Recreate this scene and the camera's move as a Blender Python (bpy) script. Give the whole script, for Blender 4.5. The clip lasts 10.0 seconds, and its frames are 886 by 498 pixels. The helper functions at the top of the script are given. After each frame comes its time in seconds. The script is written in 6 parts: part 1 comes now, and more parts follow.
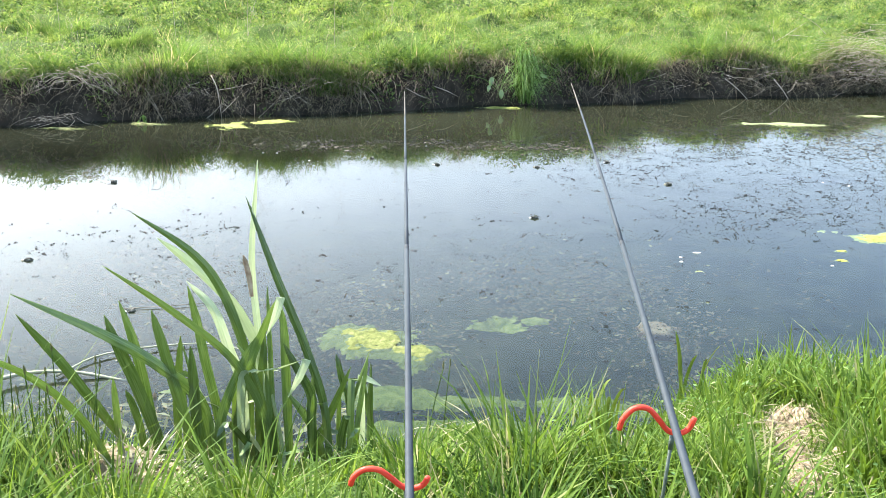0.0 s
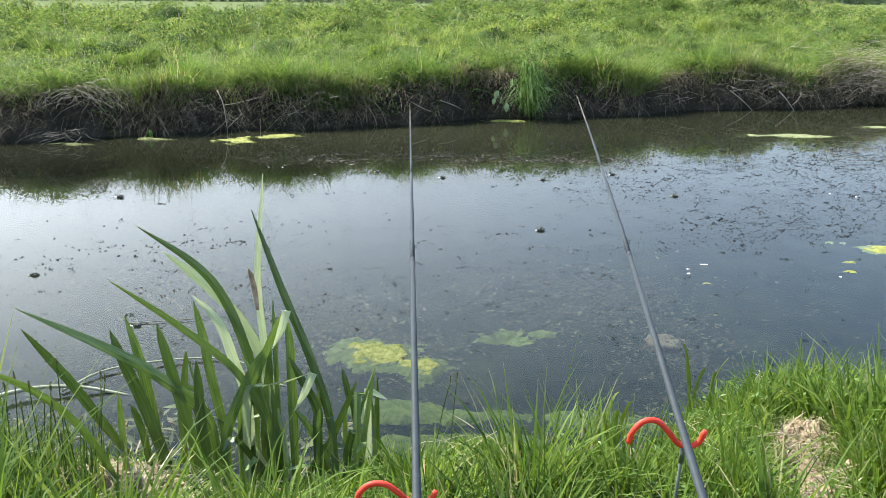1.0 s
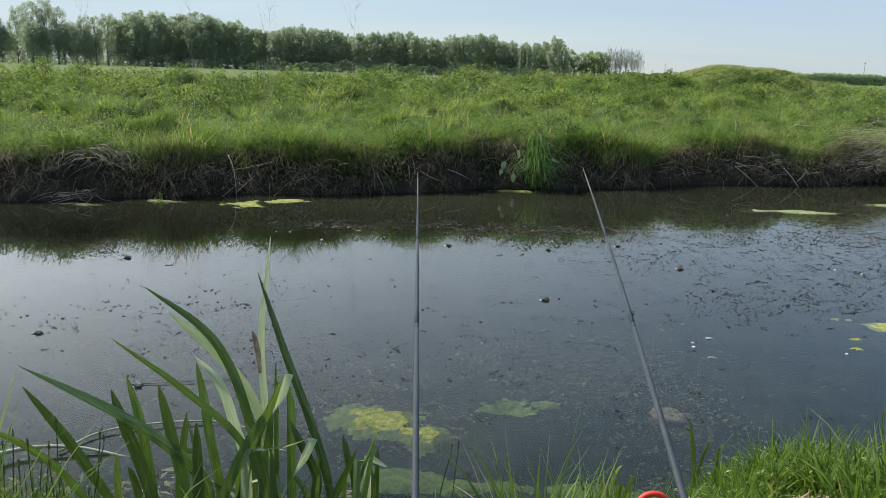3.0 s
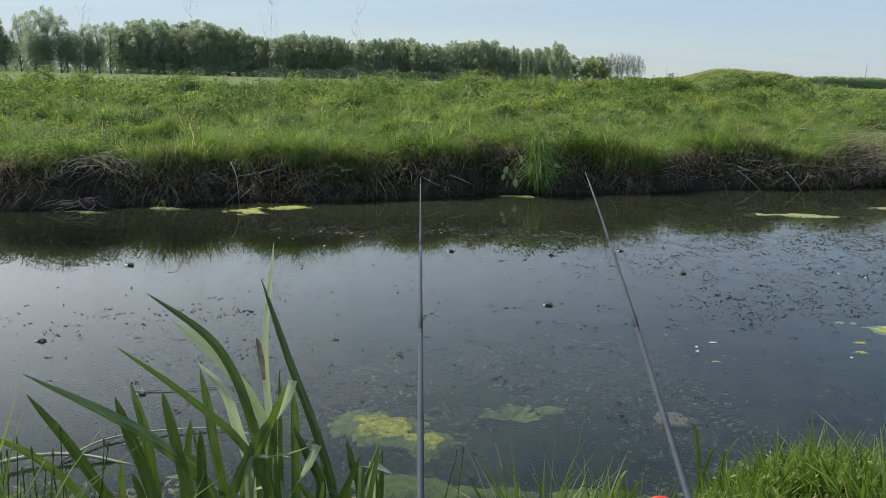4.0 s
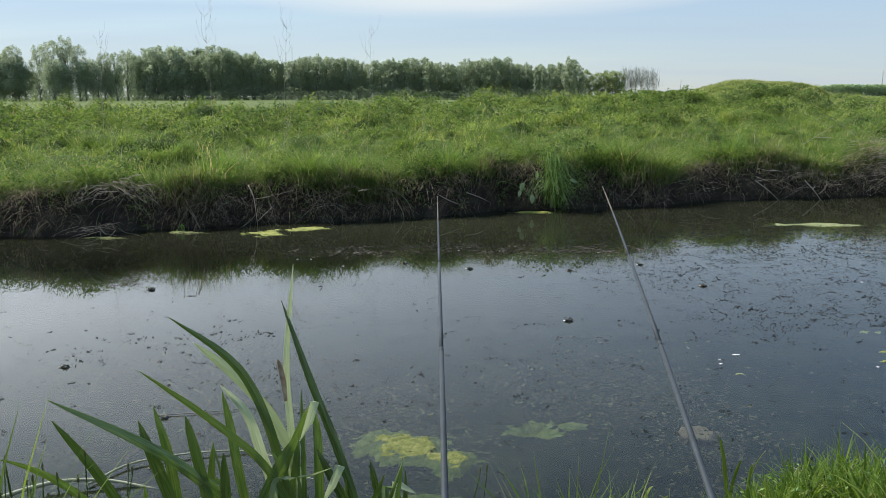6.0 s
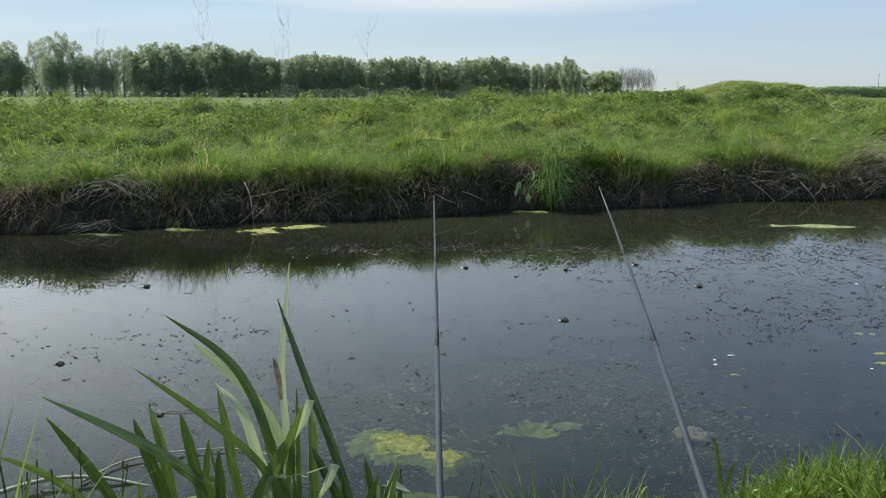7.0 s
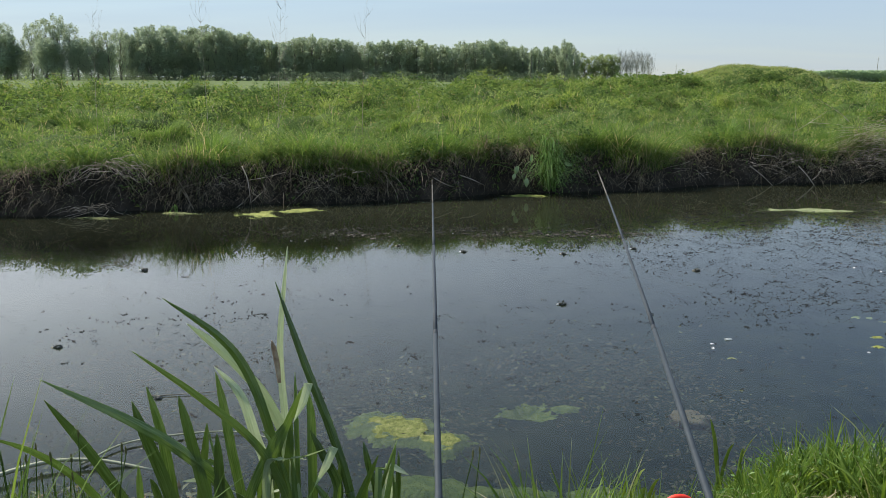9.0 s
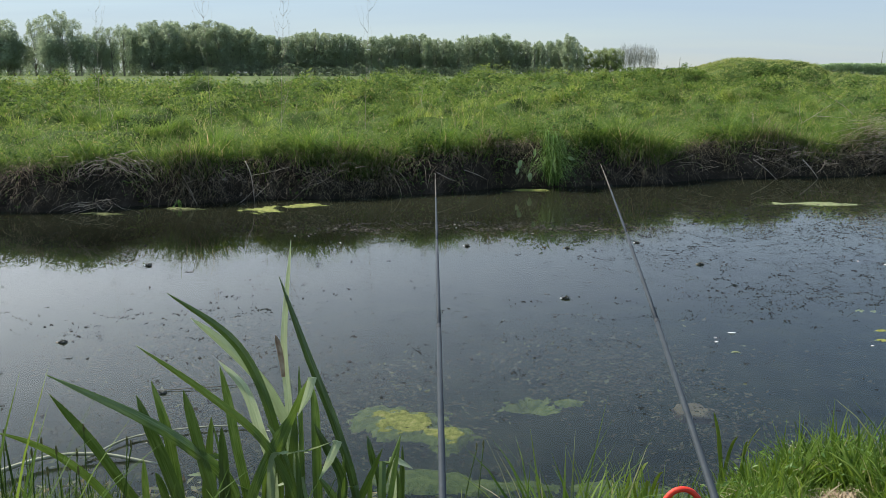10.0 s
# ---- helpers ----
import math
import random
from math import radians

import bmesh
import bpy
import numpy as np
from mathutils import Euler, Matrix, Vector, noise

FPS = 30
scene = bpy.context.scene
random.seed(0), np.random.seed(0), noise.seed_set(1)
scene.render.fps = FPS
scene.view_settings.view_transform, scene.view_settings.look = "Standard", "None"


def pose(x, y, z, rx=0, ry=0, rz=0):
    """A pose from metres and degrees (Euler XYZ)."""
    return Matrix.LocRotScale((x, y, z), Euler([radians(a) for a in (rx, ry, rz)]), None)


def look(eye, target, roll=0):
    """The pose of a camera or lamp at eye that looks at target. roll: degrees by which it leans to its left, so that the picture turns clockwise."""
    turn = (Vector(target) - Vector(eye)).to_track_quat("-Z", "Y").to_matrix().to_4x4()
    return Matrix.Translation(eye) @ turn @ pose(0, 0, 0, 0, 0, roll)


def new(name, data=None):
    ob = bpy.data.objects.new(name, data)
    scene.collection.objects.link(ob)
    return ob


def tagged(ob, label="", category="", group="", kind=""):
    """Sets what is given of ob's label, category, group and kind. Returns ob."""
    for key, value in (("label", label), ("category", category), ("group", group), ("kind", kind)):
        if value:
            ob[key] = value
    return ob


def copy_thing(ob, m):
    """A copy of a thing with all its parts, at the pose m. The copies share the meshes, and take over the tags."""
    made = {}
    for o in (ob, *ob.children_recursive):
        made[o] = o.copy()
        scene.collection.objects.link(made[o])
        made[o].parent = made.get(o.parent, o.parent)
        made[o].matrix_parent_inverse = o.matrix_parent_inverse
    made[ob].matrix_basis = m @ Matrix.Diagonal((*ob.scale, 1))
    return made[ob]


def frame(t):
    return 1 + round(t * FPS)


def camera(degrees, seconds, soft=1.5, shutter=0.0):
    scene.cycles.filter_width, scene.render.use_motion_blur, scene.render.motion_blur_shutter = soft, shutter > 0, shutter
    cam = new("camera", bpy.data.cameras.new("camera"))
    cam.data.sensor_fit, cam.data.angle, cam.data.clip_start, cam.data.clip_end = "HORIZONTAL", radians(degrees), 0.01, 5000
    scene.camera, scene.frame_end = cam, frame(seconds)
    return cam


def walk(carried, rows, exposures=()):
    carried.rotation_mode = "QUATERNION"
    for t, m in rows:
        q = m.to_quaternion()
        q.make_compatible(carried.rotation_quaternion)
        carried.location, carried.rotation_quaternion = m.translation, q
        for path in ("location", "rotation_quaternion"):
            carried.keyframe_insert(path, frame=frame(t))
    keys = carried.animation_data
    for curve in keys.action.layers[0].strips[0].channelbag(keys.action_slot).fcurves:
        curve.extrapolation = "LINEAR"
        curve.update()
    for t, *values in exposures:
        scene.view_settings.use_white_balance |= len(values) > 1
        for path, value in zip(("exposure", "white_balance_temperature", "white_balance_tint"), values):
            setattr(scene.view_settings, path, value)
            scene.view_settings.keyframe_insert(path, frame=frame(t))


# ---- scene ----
cam = camera(54.3, 10.0, soft=0.8)
PATH = [
    (0, (-0.005, -0.02, 1.525), (-0.006, 1.893, 0.94), 0.9),
    (0.2, (-0.006, -0.015, 1.519), (0.015, 1.89, 0.911), 1.5),
    (0.3, (-0.007, -0.013, 1.516), (0.023, 1.906, 0.962), 1.6),
    (0.5, (-0.009, -0.005, 1.51), (0.03, 1.927, 0.997), 1.8),
    (1, (-0.006, -0.009, 1.518), (-0.021, 1.913, 0.963), 0.5),
    (1.5, (-0.002, -0.015, 1.517), (-0.044, 1.915, 0.995), 0.8),
    (2, (0.0, -0.017, 1.515), (-0.044, 1.924, 1.033), 1.5),
    (2.5, (-0.004, -0.017, 1.515), (-0.043, 1.928, 1.051), 1.7),
    (3, (-0.006, -0.021, 1.517), (-0.036, 1.938, 1.115), 1.7),
    (4.5, (-0.01, -0.019, 1.515), (-0.059, 1.944, 1.136), 0.9),
    (5, (-0.012, -0.021, 1.514), (-0.075, 1.945, 1.154), 0.3),
    (5.5, (-0.01, -0.018, 1.514), (-0.08, 1.947, 1.147), -0.1),
    (6, (-0.011, -0.019, 1.515), (-0.089, 1.949, 1.166), -0.2),
    (6.2, (-0.015, -0.015, 1.517), (-0.091, 1.956, 1.182), 0.1),
    (7.5, (-0.011, -0.022, 1.516), (-0.078, 1.944, 1.151), 0.2),
    (8, (-0.013, -0.02, 1.515), (-0.079, 1.944, 1.146), 0.2),
    (8.5, (-0.013, -0.02, 1.515), (-0.075, 1.943, 1.14), 0.3),
    (9, (-0.014, -0.016, 1.514), (-0.077, 1.945, 1.126), 0.3),
    (9.5, (-0.013, -0.02, 1.514), (-0.082, 1.94, 1.118), 0.2),
    (10, (-0.013, -0.02, 1.513), (-0.084, 1.938, 1.113), 0.1),
]
EXPOSURE = [(0, 2.19, 6640, 7), (0.5, 1.6, 6640, 7), (1, 1.52, 6640, 7), (1.5, 1.46, 6640, 7), (2, 1.32, 6640, 7), (2.5, 1.13, 6640, 7), (3, 0.67, 6640, 7), (4.5, 0.57, 6640, 7), (5.5, 0.65, 6640, 7), (10, 0.61, 6640, 7)]
walk(cam, [(t, look(eye, target, roll)) for t, eye, target, roll in PATH], EXPOSURE)

# ---- world, sun and exposure ----
SUN_AZ, SUN_EL = -58.0, 47.0    # degrees: from ahead towards the left, and up

world = bpy.data.worlds.new("world")
scene.world = world
world.use_nodes = True
wt = world.node_tree
wt.nodes.clear()
w_out = wt.nodes.new("ShaderNodeOutputWorld")
w_bg = wt.nodes.new("ShaderNodeBackground")
w_sky = wt.nodes.new("ShaderNodeTexSky")
w_sky.sky_type = "NISHITA"
w_sky.sun_disc = False
w_sky.sun_elevation, w_sky.sun_rotation = radians(SUN_EL), radians(SUN_AZ)
w_sky.air_density, w_sky.dust_density, w_sky.ozone_density = 1.0, 0.35, 2.0
w_bg.inputs["Strength"].default_value = 0.085
# thin high cloud: the direction laid on a flat layer, stretched along one way
w_co = wt.nodes.new("ShaderNodeTexCoord")
w_sep = wt.nodes.new("ShaderNodeSeparateXYZ")
w_up = wt.nodes.new("ShaderNodeMath"); w_up.operation = "MAXIMUM"; w_up.inputs[1].default_value = 0.0
w_add = wt.nodes.new("ShaderNodeMath"); w_add.operation = "ADD"; w_add.inputs[1].default_value = 0.12
w_div = wt.nodes.new("ShaderNodeVectorMath"); w_div.operation = "DIVIDE"
w_comb = wt.nodes.new("ShaderNodeCombineXYZ")
w_map = wt.nodes.new("ShaderNodeMapping")
w_map.inputs["Location"].default_value = (3.1, 1.7, 0.0)
w_map.inputs["Rotation"].default_value = (0, 0, radians(20))
w_map.inputs["Scale"].default_value = (0.28, 0.75, 0.0)
w_noise = wt.nodes.new("ShaderNodeTexNoise")
w_noise.inputs["Scale"].default_value, w_noise.inputs["Detail"].default_value = 1.0, 5.0
w_noise.inputs["Roughness"].default_value = 0.5
w_ramp = wt.nodes.new("ShaderNodeValToRGB")
w_ramp.color_ramp.elements[0].position, w_ramp.color_ramp.elements[1].position = 0.36, 0.74
w_ramp.color_ramp.elements[0].color = (0.60, 0.60, 0.60, 1)
w_ramp.color_ramp.elements[1].color = (0.85, 0.85, 0.85, 1)
w_mix = wt.nodes.new("ShaderNodeMixRGB")
# the veil scatters forwards: it is brighter towards the sun
w_dot = wt.nodes.new("ShaderNodeVectorMath"); w_dot.operation = "DOT_PRODUCT"
w_dot.inputs[1].default_value = (math.sin(radians(SUN_AZ)) * math.cos(radians(SUN_EL)), math.cos(radians(SUN_AZ)) * math.cos(radians(SUN_EL)), math.sin(radians(SUN_EL)))
w_pos = wt.nodes.new("ShaderNodeMath"); w_pos.operation = "MAXIMUM"; w_pos.inputs[1].default_value = 0.0
w_pow = wt.nodes.new("ShaderNodeMath"); w_pow.operation = "POWER"; w_pow.inputs[1].default_value = 3.0
w_glow = wt.nodes.new("ShaderNodeMath"); w_glow.operation = "MULTIPLY_ADD"
w_glow.inputs[1].default_value, w_glow.inputs[2].default_value = 68.0, 0.0
w_veil = wt.nodes.new("ShaderNodeVectorMath"); w_veil.operation = "MULTIPLY_ADD"
w_veil.inputs[1].default_value = (1.03, 1.0, 0.97)
# haze: white along the horizon, a bright veil over it, blue higher up
w_hr = wt.nodes.new("ShaderNodeValToRGB")
w_hr.color_ramp.interpolation = "EASE"
for k, (p, c) in enumerate(((0.0, (0.365, 0.45, 0.565)), (0.105, (0.352, 0.455, 0.615)), (0.165, (0.63, 0.77, 0.98)), (0.30, (0.32, 0.45, 0.70)), (0.5, (0.26, 0.385, 0.64)))):
    if k > 1:
        w_hr.color_ramp.elements.new(p)
    w_hr.color_ramp.elements[k].position, w_hr.color_ramp.elements[k].color = p, (*c, 1)
w_haze = wt.nodes.new("ShaderNodeVectorMath"); w_haze.operation = "SCALE"; w_haze.inputs["Scale"].default_value = 10.0
wt.links.new(w_up.outputs[0], w_hr.inputs[0])
wt.links.new(w_hr.outputs[0], w_haze.inputs[0])
wt.links.new(w_haze.outputs[0], w_veil.inputs[2])
wt.links.new(w_co.outputs["Generated"], w_dot.inputs[0])
wt.links.new(w_dot.outputs["Value"], w_pos.inputs[0])
wt.links.new(w_pos.outputs[0], w_pow.inputs[0])
w_cap = wt.nodes.new("ShaderNodeMath"); w_cap.operation = "MINIMUM"; w_cap.inputs[1].default_value = 0.5
wt.links.new(w_pow.outputs[0], w_cap.inputs[0])
w_el = wt.nodes.new("ShaderNodeMath"); w_el.operation = "MULTIPLY_ADD"; w_el.use_clamp = True
w_el.inputs[1].default_value, w_el.inputs[2].default_value = 7.5, -0.72
w_thick = wt.nodes.new("ShaderNodeMath"); w_thick.operation = "MULTIPLY"
wt.links.new(w_up.outputs[0], w_el.inputs[0])
wt.links.new(w_cap.outputs[0], w_thick.inputs[0])
wt.links.new(w_el.outputs[0], w_thick.inputs[1])
w_thin = wt.nodes.new("ShaderNodeMath"); w_thin.operation = "MULTIPLY_ADD"; w_thin.use_clamp = True
w_thin.inputs[1].default_value, w_thin.inputs[2].default_value = -2.5, 1.18
w_veil_l = wt.nodes.new("ShaderNodeMath"); w_veil_l.operation = "MULTIPLY"
wt.links.new(w_up.outputs[0], w_thin.inputs[0])
wt.links.new(w_thick.outputs[0], w_veil_l.inputs[0])
wt.links.new(w_thin.outputs[0], w_veil_l.inputs[1])
wt.links.new(w_veil_l.outputs[0], w_glow.inputs[0])
wt.links.new(w_glow.outputs[0], w_veil.inputs[0])
wt.links.new(w_veil.outputs[0], w_mix.inputs[2])
wt.links.new(w_co.outputs["Generated"], w_sep.inputs[0])
wt.links.new(w_sep.outputs[2], w_up.inputs[0])
wt.links.new(w_up.outputs[0], w_add.inputs[0])
for i in range(3):
    wt.links.new(w_add.outputs[0], w_comb.inputs[i])
wt.links.new(w_co.outputs["Generated"], w_div.inputs[0])
wt.links.new(w_comb.outputs[0], w_div.inputs[1])
wt.links.new(w_div.outputs[0], w_map.inputs[0])
wt.links.new(w_map.outputs[0], w_noise.inputs["Vector"])
wt.links.new(w_noise.outputs[0], w_ramp.inputs[0])
wt.links.new(w_ramp.outputs[0], w_mix.inputs[0])
wt.links.new(w_sky.outputs[0], w_mix.inputs[1])
# one thin white cloud ahead, ragged at its rim
w_cm = wt.nodes.new("ShaderNodeMapping"); w_cm.vector_type = "TEXTURE"
w_cm.inputs["Location"].default_value, w_cm.inputs["Scale"].default_value = (0.0, 3.95, 0.0), (1.3, 1.0, 50.0)
w_cg = wt.nodes.new("ShaderNodeTexGradient"); w_cg.gradient_type = "SPHERICAL"
w_cn = wt.nodes.new("ShaderNodeTexNoise")
w_cn.inputs["Scale"].default_value, w_cn.inputs["Detail"].default_value = 2.2, 5.0
w_cx = wt.nodes.new("ShaderNodeMath"); w_cx.operation = "MULTIPLY"
w_cf = wt.nodes.new("ShaderNodeMath"); w_cf.operation = "MULTIPLY"; w_cf.use_clamp = True; w_cf.inputs[1].default_value = 2.8
w_cloud = wt.nodes.new("ShaderNodeMixRGB"); w_cloud.inputs[2].default_value = (6.4, 6.7, 7.0, 1)
wt.links.new(w_div.outputs[0], w_cm.inputs[0])
wt.links.new(w_cm.outputs[0], w_cg.inputs[0])
wt.links.new(w_map.outputs[0], w_cn.inputs["Vector"])
wt.links.new(w_cg.outputs["Fac"], w_cx.inputs[0])
wt.links.new(w_cn.outputs[0], w_cx.inputs[1])
wt.links.new(w_cx.outputs[0], w_cf.inputs[0])
wt.links.new(w_cf.outputs[0], w_cloud.inputs[0])
wt.links.new(w_mix.outputs[0], w_cloud.inputs[1])
wt.links.new(w_cloud.outputs[0], w_bg.inputs[0])
wt.links.new(w_bg.outputs[0], w_out.inputs[0])

sun_data = bpy.data.lights.new("sun", "SUN")
sun_data.energy, sun_data.angle, sun_data.color = 4.6, radians(0.6), (1.0, 0.97, 0.90)
sun = new("sun", sun_data)
az, el = radians(SUN_AZ), radians(SUN_EL)
sun_way = Vector((math.sin(az) * math.cos(el), math.cos(az) * math.cos(el), math.sin(el)))
sun.matrix_world = look(sun_way * 40, (0, 0, 0))


# ---- materials ----
def material(name):
    m = bpy.data.materials.new(name)
    m.use_nodes = True
    t = m.node_tree
    t.nodes.clear()
    out = t.nodes.new("ShaderNodeOutputMaterial")
    return m, t, out


def ramp_of(t, stops):
    r = t.nodes.new("ShaderNodeValToRGB")
    e = r.color_ramp.elements
    while len(e) < len(stops):
        e.new(0.5)
    for k, (p, c) in enumerate(stops):
        e[k].position, e[k].color = p, (*c, 1)
    return r


def noise_of(t, scale, detail=4.0, rough=0.55, stretch=None, space="Object"):
    co = t.nodes.new("ShaderNodeTexCoord")
    n = t.nodes.new("ShaderNodeTexNoise")
    n.inputs["Scale"].default_value, n.inputs["Detail"].default_value, n.inputs["Roughness"].default_value = scale, detail, rough
    if stretch:
        mp = t.nodes.new("ShaderNodeMapping")
        mp.inputs["Scale"].default_value = stretch
        t.links.new(co.outputs[space], mp.inputs[0])
        t.links.new(mp.outputs[0], n.inputs["Vector"])
    else:
        t.links.new(co.outputs["Object"], n.inputs["Vector"])
    return n


def foliage(name, stops, patch, patch_scale, through_light=0.4, gloss=0.45, spec=0.35, island=True, patch_mix=0.5, stretch=None, sat=1.08, leaf=False):
    """Leaves and blades: a colour for each piece, broad patches over the ground, light that shines through."""
    m, t, out = material(name)
    if island:
        src = t.nodes.new("ShaderNodeNewGeometry").outputs["Random Per Island"]
    else:
        src = t.nodes.new("ShaderNodeObjectInfo").outputs["Random"]
    r = ramp_of(t, stops)
    t.links.new(src, r.inputs[0])
    n = noise_of(t, patch_scale, 3.0, 0.55, stretch, "UV" if leaf else "Object")
    nr = ramp_of(t, [(0.35, (0, 0, 0)), (0.65, (patch_mix, patch_mix, patch_mix))])
    t.links.new(n.outputs[0], nr.inputs[0])
    mx = t.nodes.new("ShaderNodeMixRGB")
    mx.inputs[2].default_value = (*patch, 1)
    t.links.new(nr.outputs[0], mx.inputs[0])
    t.links.new(r.outputs[0], mx.inputs[1])
    p = t.nodes.new("ShaderNodeBsdfPrincipled")
    p.inputs["Roughness"].default_value = gloss
    p.inputs["Specular IOR Level"].default_value = spec
    t.links.new(mx.outputs[0], p.inputs["Base Color"])
    tr = t.nodes.new("ShaderNodeBsdfTranslucent")
    hs = t.nodes.new("ShaderNodeHueSaturation")
    hs.inputs["Hue"].default_value, hs.inputs["Saturation"].default_value, hs.inputs["Value"].default_value = 0.485, sat, 1.5
    t.links.new(mx.outputs[0], hs.inputs["Color"])
    t.links.new(hs.outputs[0], tr.inputs[0])
    ms = t.nodes.new("ShaderNodeMixShader")
    ms.inputs[0].default_value = through_light
    t.links.new(p.outputs[0], ms.inputs[1])
    t.links.new(tr.outputs[0], ms.inputs[2])
    t.links.new(ms.outputs[0], out.inputs[0])
    return m


def solid(name, stops, scale, rough=0.7, metal=0.0, spec=0.4, bump=0.0, bump_scale=40.0, detail=6.0, stretch=None, coat=0.0):
    """An opaque surface: a noise ramp for its colour, a finer one for its relief."""
    m, t, out = material(name)
    n = noise_of(t, scale, detail, 0.6, stretch)
    r = ramp_of(t, stops)
    t.links.new(n.outputs[0], r.inputs[0])
    p = t.nodes.new("ShaderNodeBsdfPrincipled")
    p.inputs["Roughness"].default_value, p.inputs["Metallic"].default_value = rough, metal
    p.inputs["Specular IOR Level"].default_value = spec
    p.inputs["Coat Weight"].default_value = coat
    t.links.new(r.outputs[0], p.inputs["Base Color"])
    if bump:
        b = t.nodes.new("ShaderNodeBump")
        b.inputs["Strength"].default_value, b.inputs["Distance"].default_value = bump, 0.02
        n2 = noise_of(t, bump_scale, 5.0)
        t.links.new(n2.outputs[0], b.inputs["Height"])
        t.links.new(b.outputs[0], p.inputs["Normal"])
    t.links.new(p.outputs[0], out.inputs[0])
    return m


M_TURF = solid("turf", [(0.3, (0.035, 0.05, 0.014)), (0.5, (0.06, 0.095, 0.02)), (0.7, (0.10, 0.13, 0.035))], 0.9, 0.95, spec=0.1, bump=0.6, bump_scale=14)
M_FIELD = solid("field", [(0.3, (0.07, 0.10, 0.03)), (0.55, (0.10, 0.13, 0.042)), (0.75, (0.14, 0.16, 0.06))], 0.12, 0.95, spec=0.1)
M_SOIL = solid("bank_soil", [(0.3, (0.018, 0.015, 0.011)), (0.55, (0.040, 0.033, 0.024)), (0.75, (0.085, 0.07, 0.05))], 5.0, 0.95, spec=0.1, bump=0.9, bump_scale=18)
M_MUD = solid("bed_mud", [(0.35, (0.009, 0.013, 0.013)), (0.5, (0.017, 0.021, 0.019)), (0.68, (0.032, 0.033, 0.026))], 3.2, 0.9, spec=0.1, bump=0.7, bump_scale=12)
M_DRY = solid("dry_clod", [(0.3, (0.12, 0.08, 0.05)), (0.5, (0.28, 0.21, 0.14)), (0.7, (0.45, 0.36, 0.255))], 13.0, 0.95, spec=0.1, bump=0.7, bump_scale=70)
M_GRASS = foliage("grass", [(0.0, (0.026, 0.058, 0.011)), (0.3, (0.055, 0.110, 0.018)), (0.7, (0.108, 0.178, 0.030)), (0.93, (0.18, 0.245, 0.06)), (0.97, (0.33, 0.30, 0.16))], (0.115, 0.178, 0.026), 1.6, 0.40, 0.6, 0.12)
M_GRASS_FAR = foliage("far_bank_grass", [(0.0, (0.039, 0.0835, 0.022)), (0.35, (0.106, 0.189, 0.0409)), (0.72, (0.204, 0.296, 0.0659)), (0.92, (0.301, 0.372, 0.11)), (0.96, (0.6, 0.456, 0.267))], (0.0835, 0.128, 0.035), 1.7, 0.42, 0.65, 0.12, True, 0.8)
M_GRASS_FRESH = foliage("fresh_grass", [(0.0, (0.13, 0.19, 0.04)), (0.5, (0.28, 0.36, 0.08)), (0.93, (0.38, 0.44, 0.13)), (0.98, (0.5, 0.45, 0.25))], (0.22, 0.29, 0.07), 1.7, 0.42, 0.6, 0.15)
M_GRASS_DEEP = foliage("deep_grass", [(0.0, (0.045, 0.09, 0.022)), (0.5, (0.12, 0.20, 0.045)), (0.93, (0.20, 0.28, 0.07)), (0.98, (0.4, 0.34, 0.2))], (0.10, 0.16, 0.04), 1.7, 0.42, 0.6, 0.15)
M_WEED_DARK = foliage("bramble_leaf", [(0.0, (0.0345, 0.069, 0.0207)), (0.6, (0.0805, 0.138, 0.0345)), (0.95, (0.138, 0.196, 0.0575)), (1.0, (0.23, 0.149, 0.0805))], (0.069, 0.115, 0.0345), 0.8, 0.35, 0.65, 0.12)
M_WEED_PALE = foliage("pale_weed_leaf", [(0.0, (0.121, 0.182, 0.044)), (0.6, (0.209, 0.275, 0.0715)), (1.0, (0.308, 0.341, 0.121))], (0.187, 0.259, 0.066), 0.8, 0.38, 0.65, 0.12)
M_WEED = foliage("weed_leaf", [(0.0, (0.0517, 0.101, 0.0253)), (0.5, (0.107, 0.176, 0.0403)), (0.9, (0.178, 0.241, 0.0621)), (1.0, (0.258, 0.207, 0.0954))], (0.138, 0.205, 0.0483), 0.5, 0.38, 0.65, 0.12)
M_MOUND = foliage("mound_grass", [(0.0, (0.13, 0.17, 0.045)), (0.5, (0.22, 0.26, 0.075)), (1.0, (0.34, 0.34, 0.14))], (0.28, 0.29, 0.10), 0.9, 0.4)
M_THATCH = foliage("dead_thatch", [(0.0, (0.078, 0.0611, 0.0442)), (0.5, (0.176, 0.14, 0.101)), (0.85, (0.377, 0.305, 0.215)), (1.0, (0.13, 0.169, 0.0585))], (0.124, 0.13, 0.0585), 0.8, 0.3, 0.8, 0.1)
M_STRAW = foliage("straw", [(0.0, (0.17, 0.14, 0.08)), (0.5, (0.32, 0.27, 0.17)), (1.0, (0.48, 0.43, 0.30))], (0.24, 0.23, 0.11), 6.0, 0.25, 0.6, 0.3)
M_SHOOT = foliage("young_shoot", [(0.0, (0.12, 0.19, 0.035)), (1.0, (0.24, 0.31, 0.07))], (0.30, 0.33, 0.10), 9.0, 0.45, 0.5, 0.25, island=False, stretch=(1.0, 0.2, 0.0), leaf=True)
M_BUD = solid("sedge_bud", [(0.35, (0.07, 0.075, 0.025)), (0.65, (0.17, 0.15, 0.06))], 90.0, 0.8, spec=0.15)
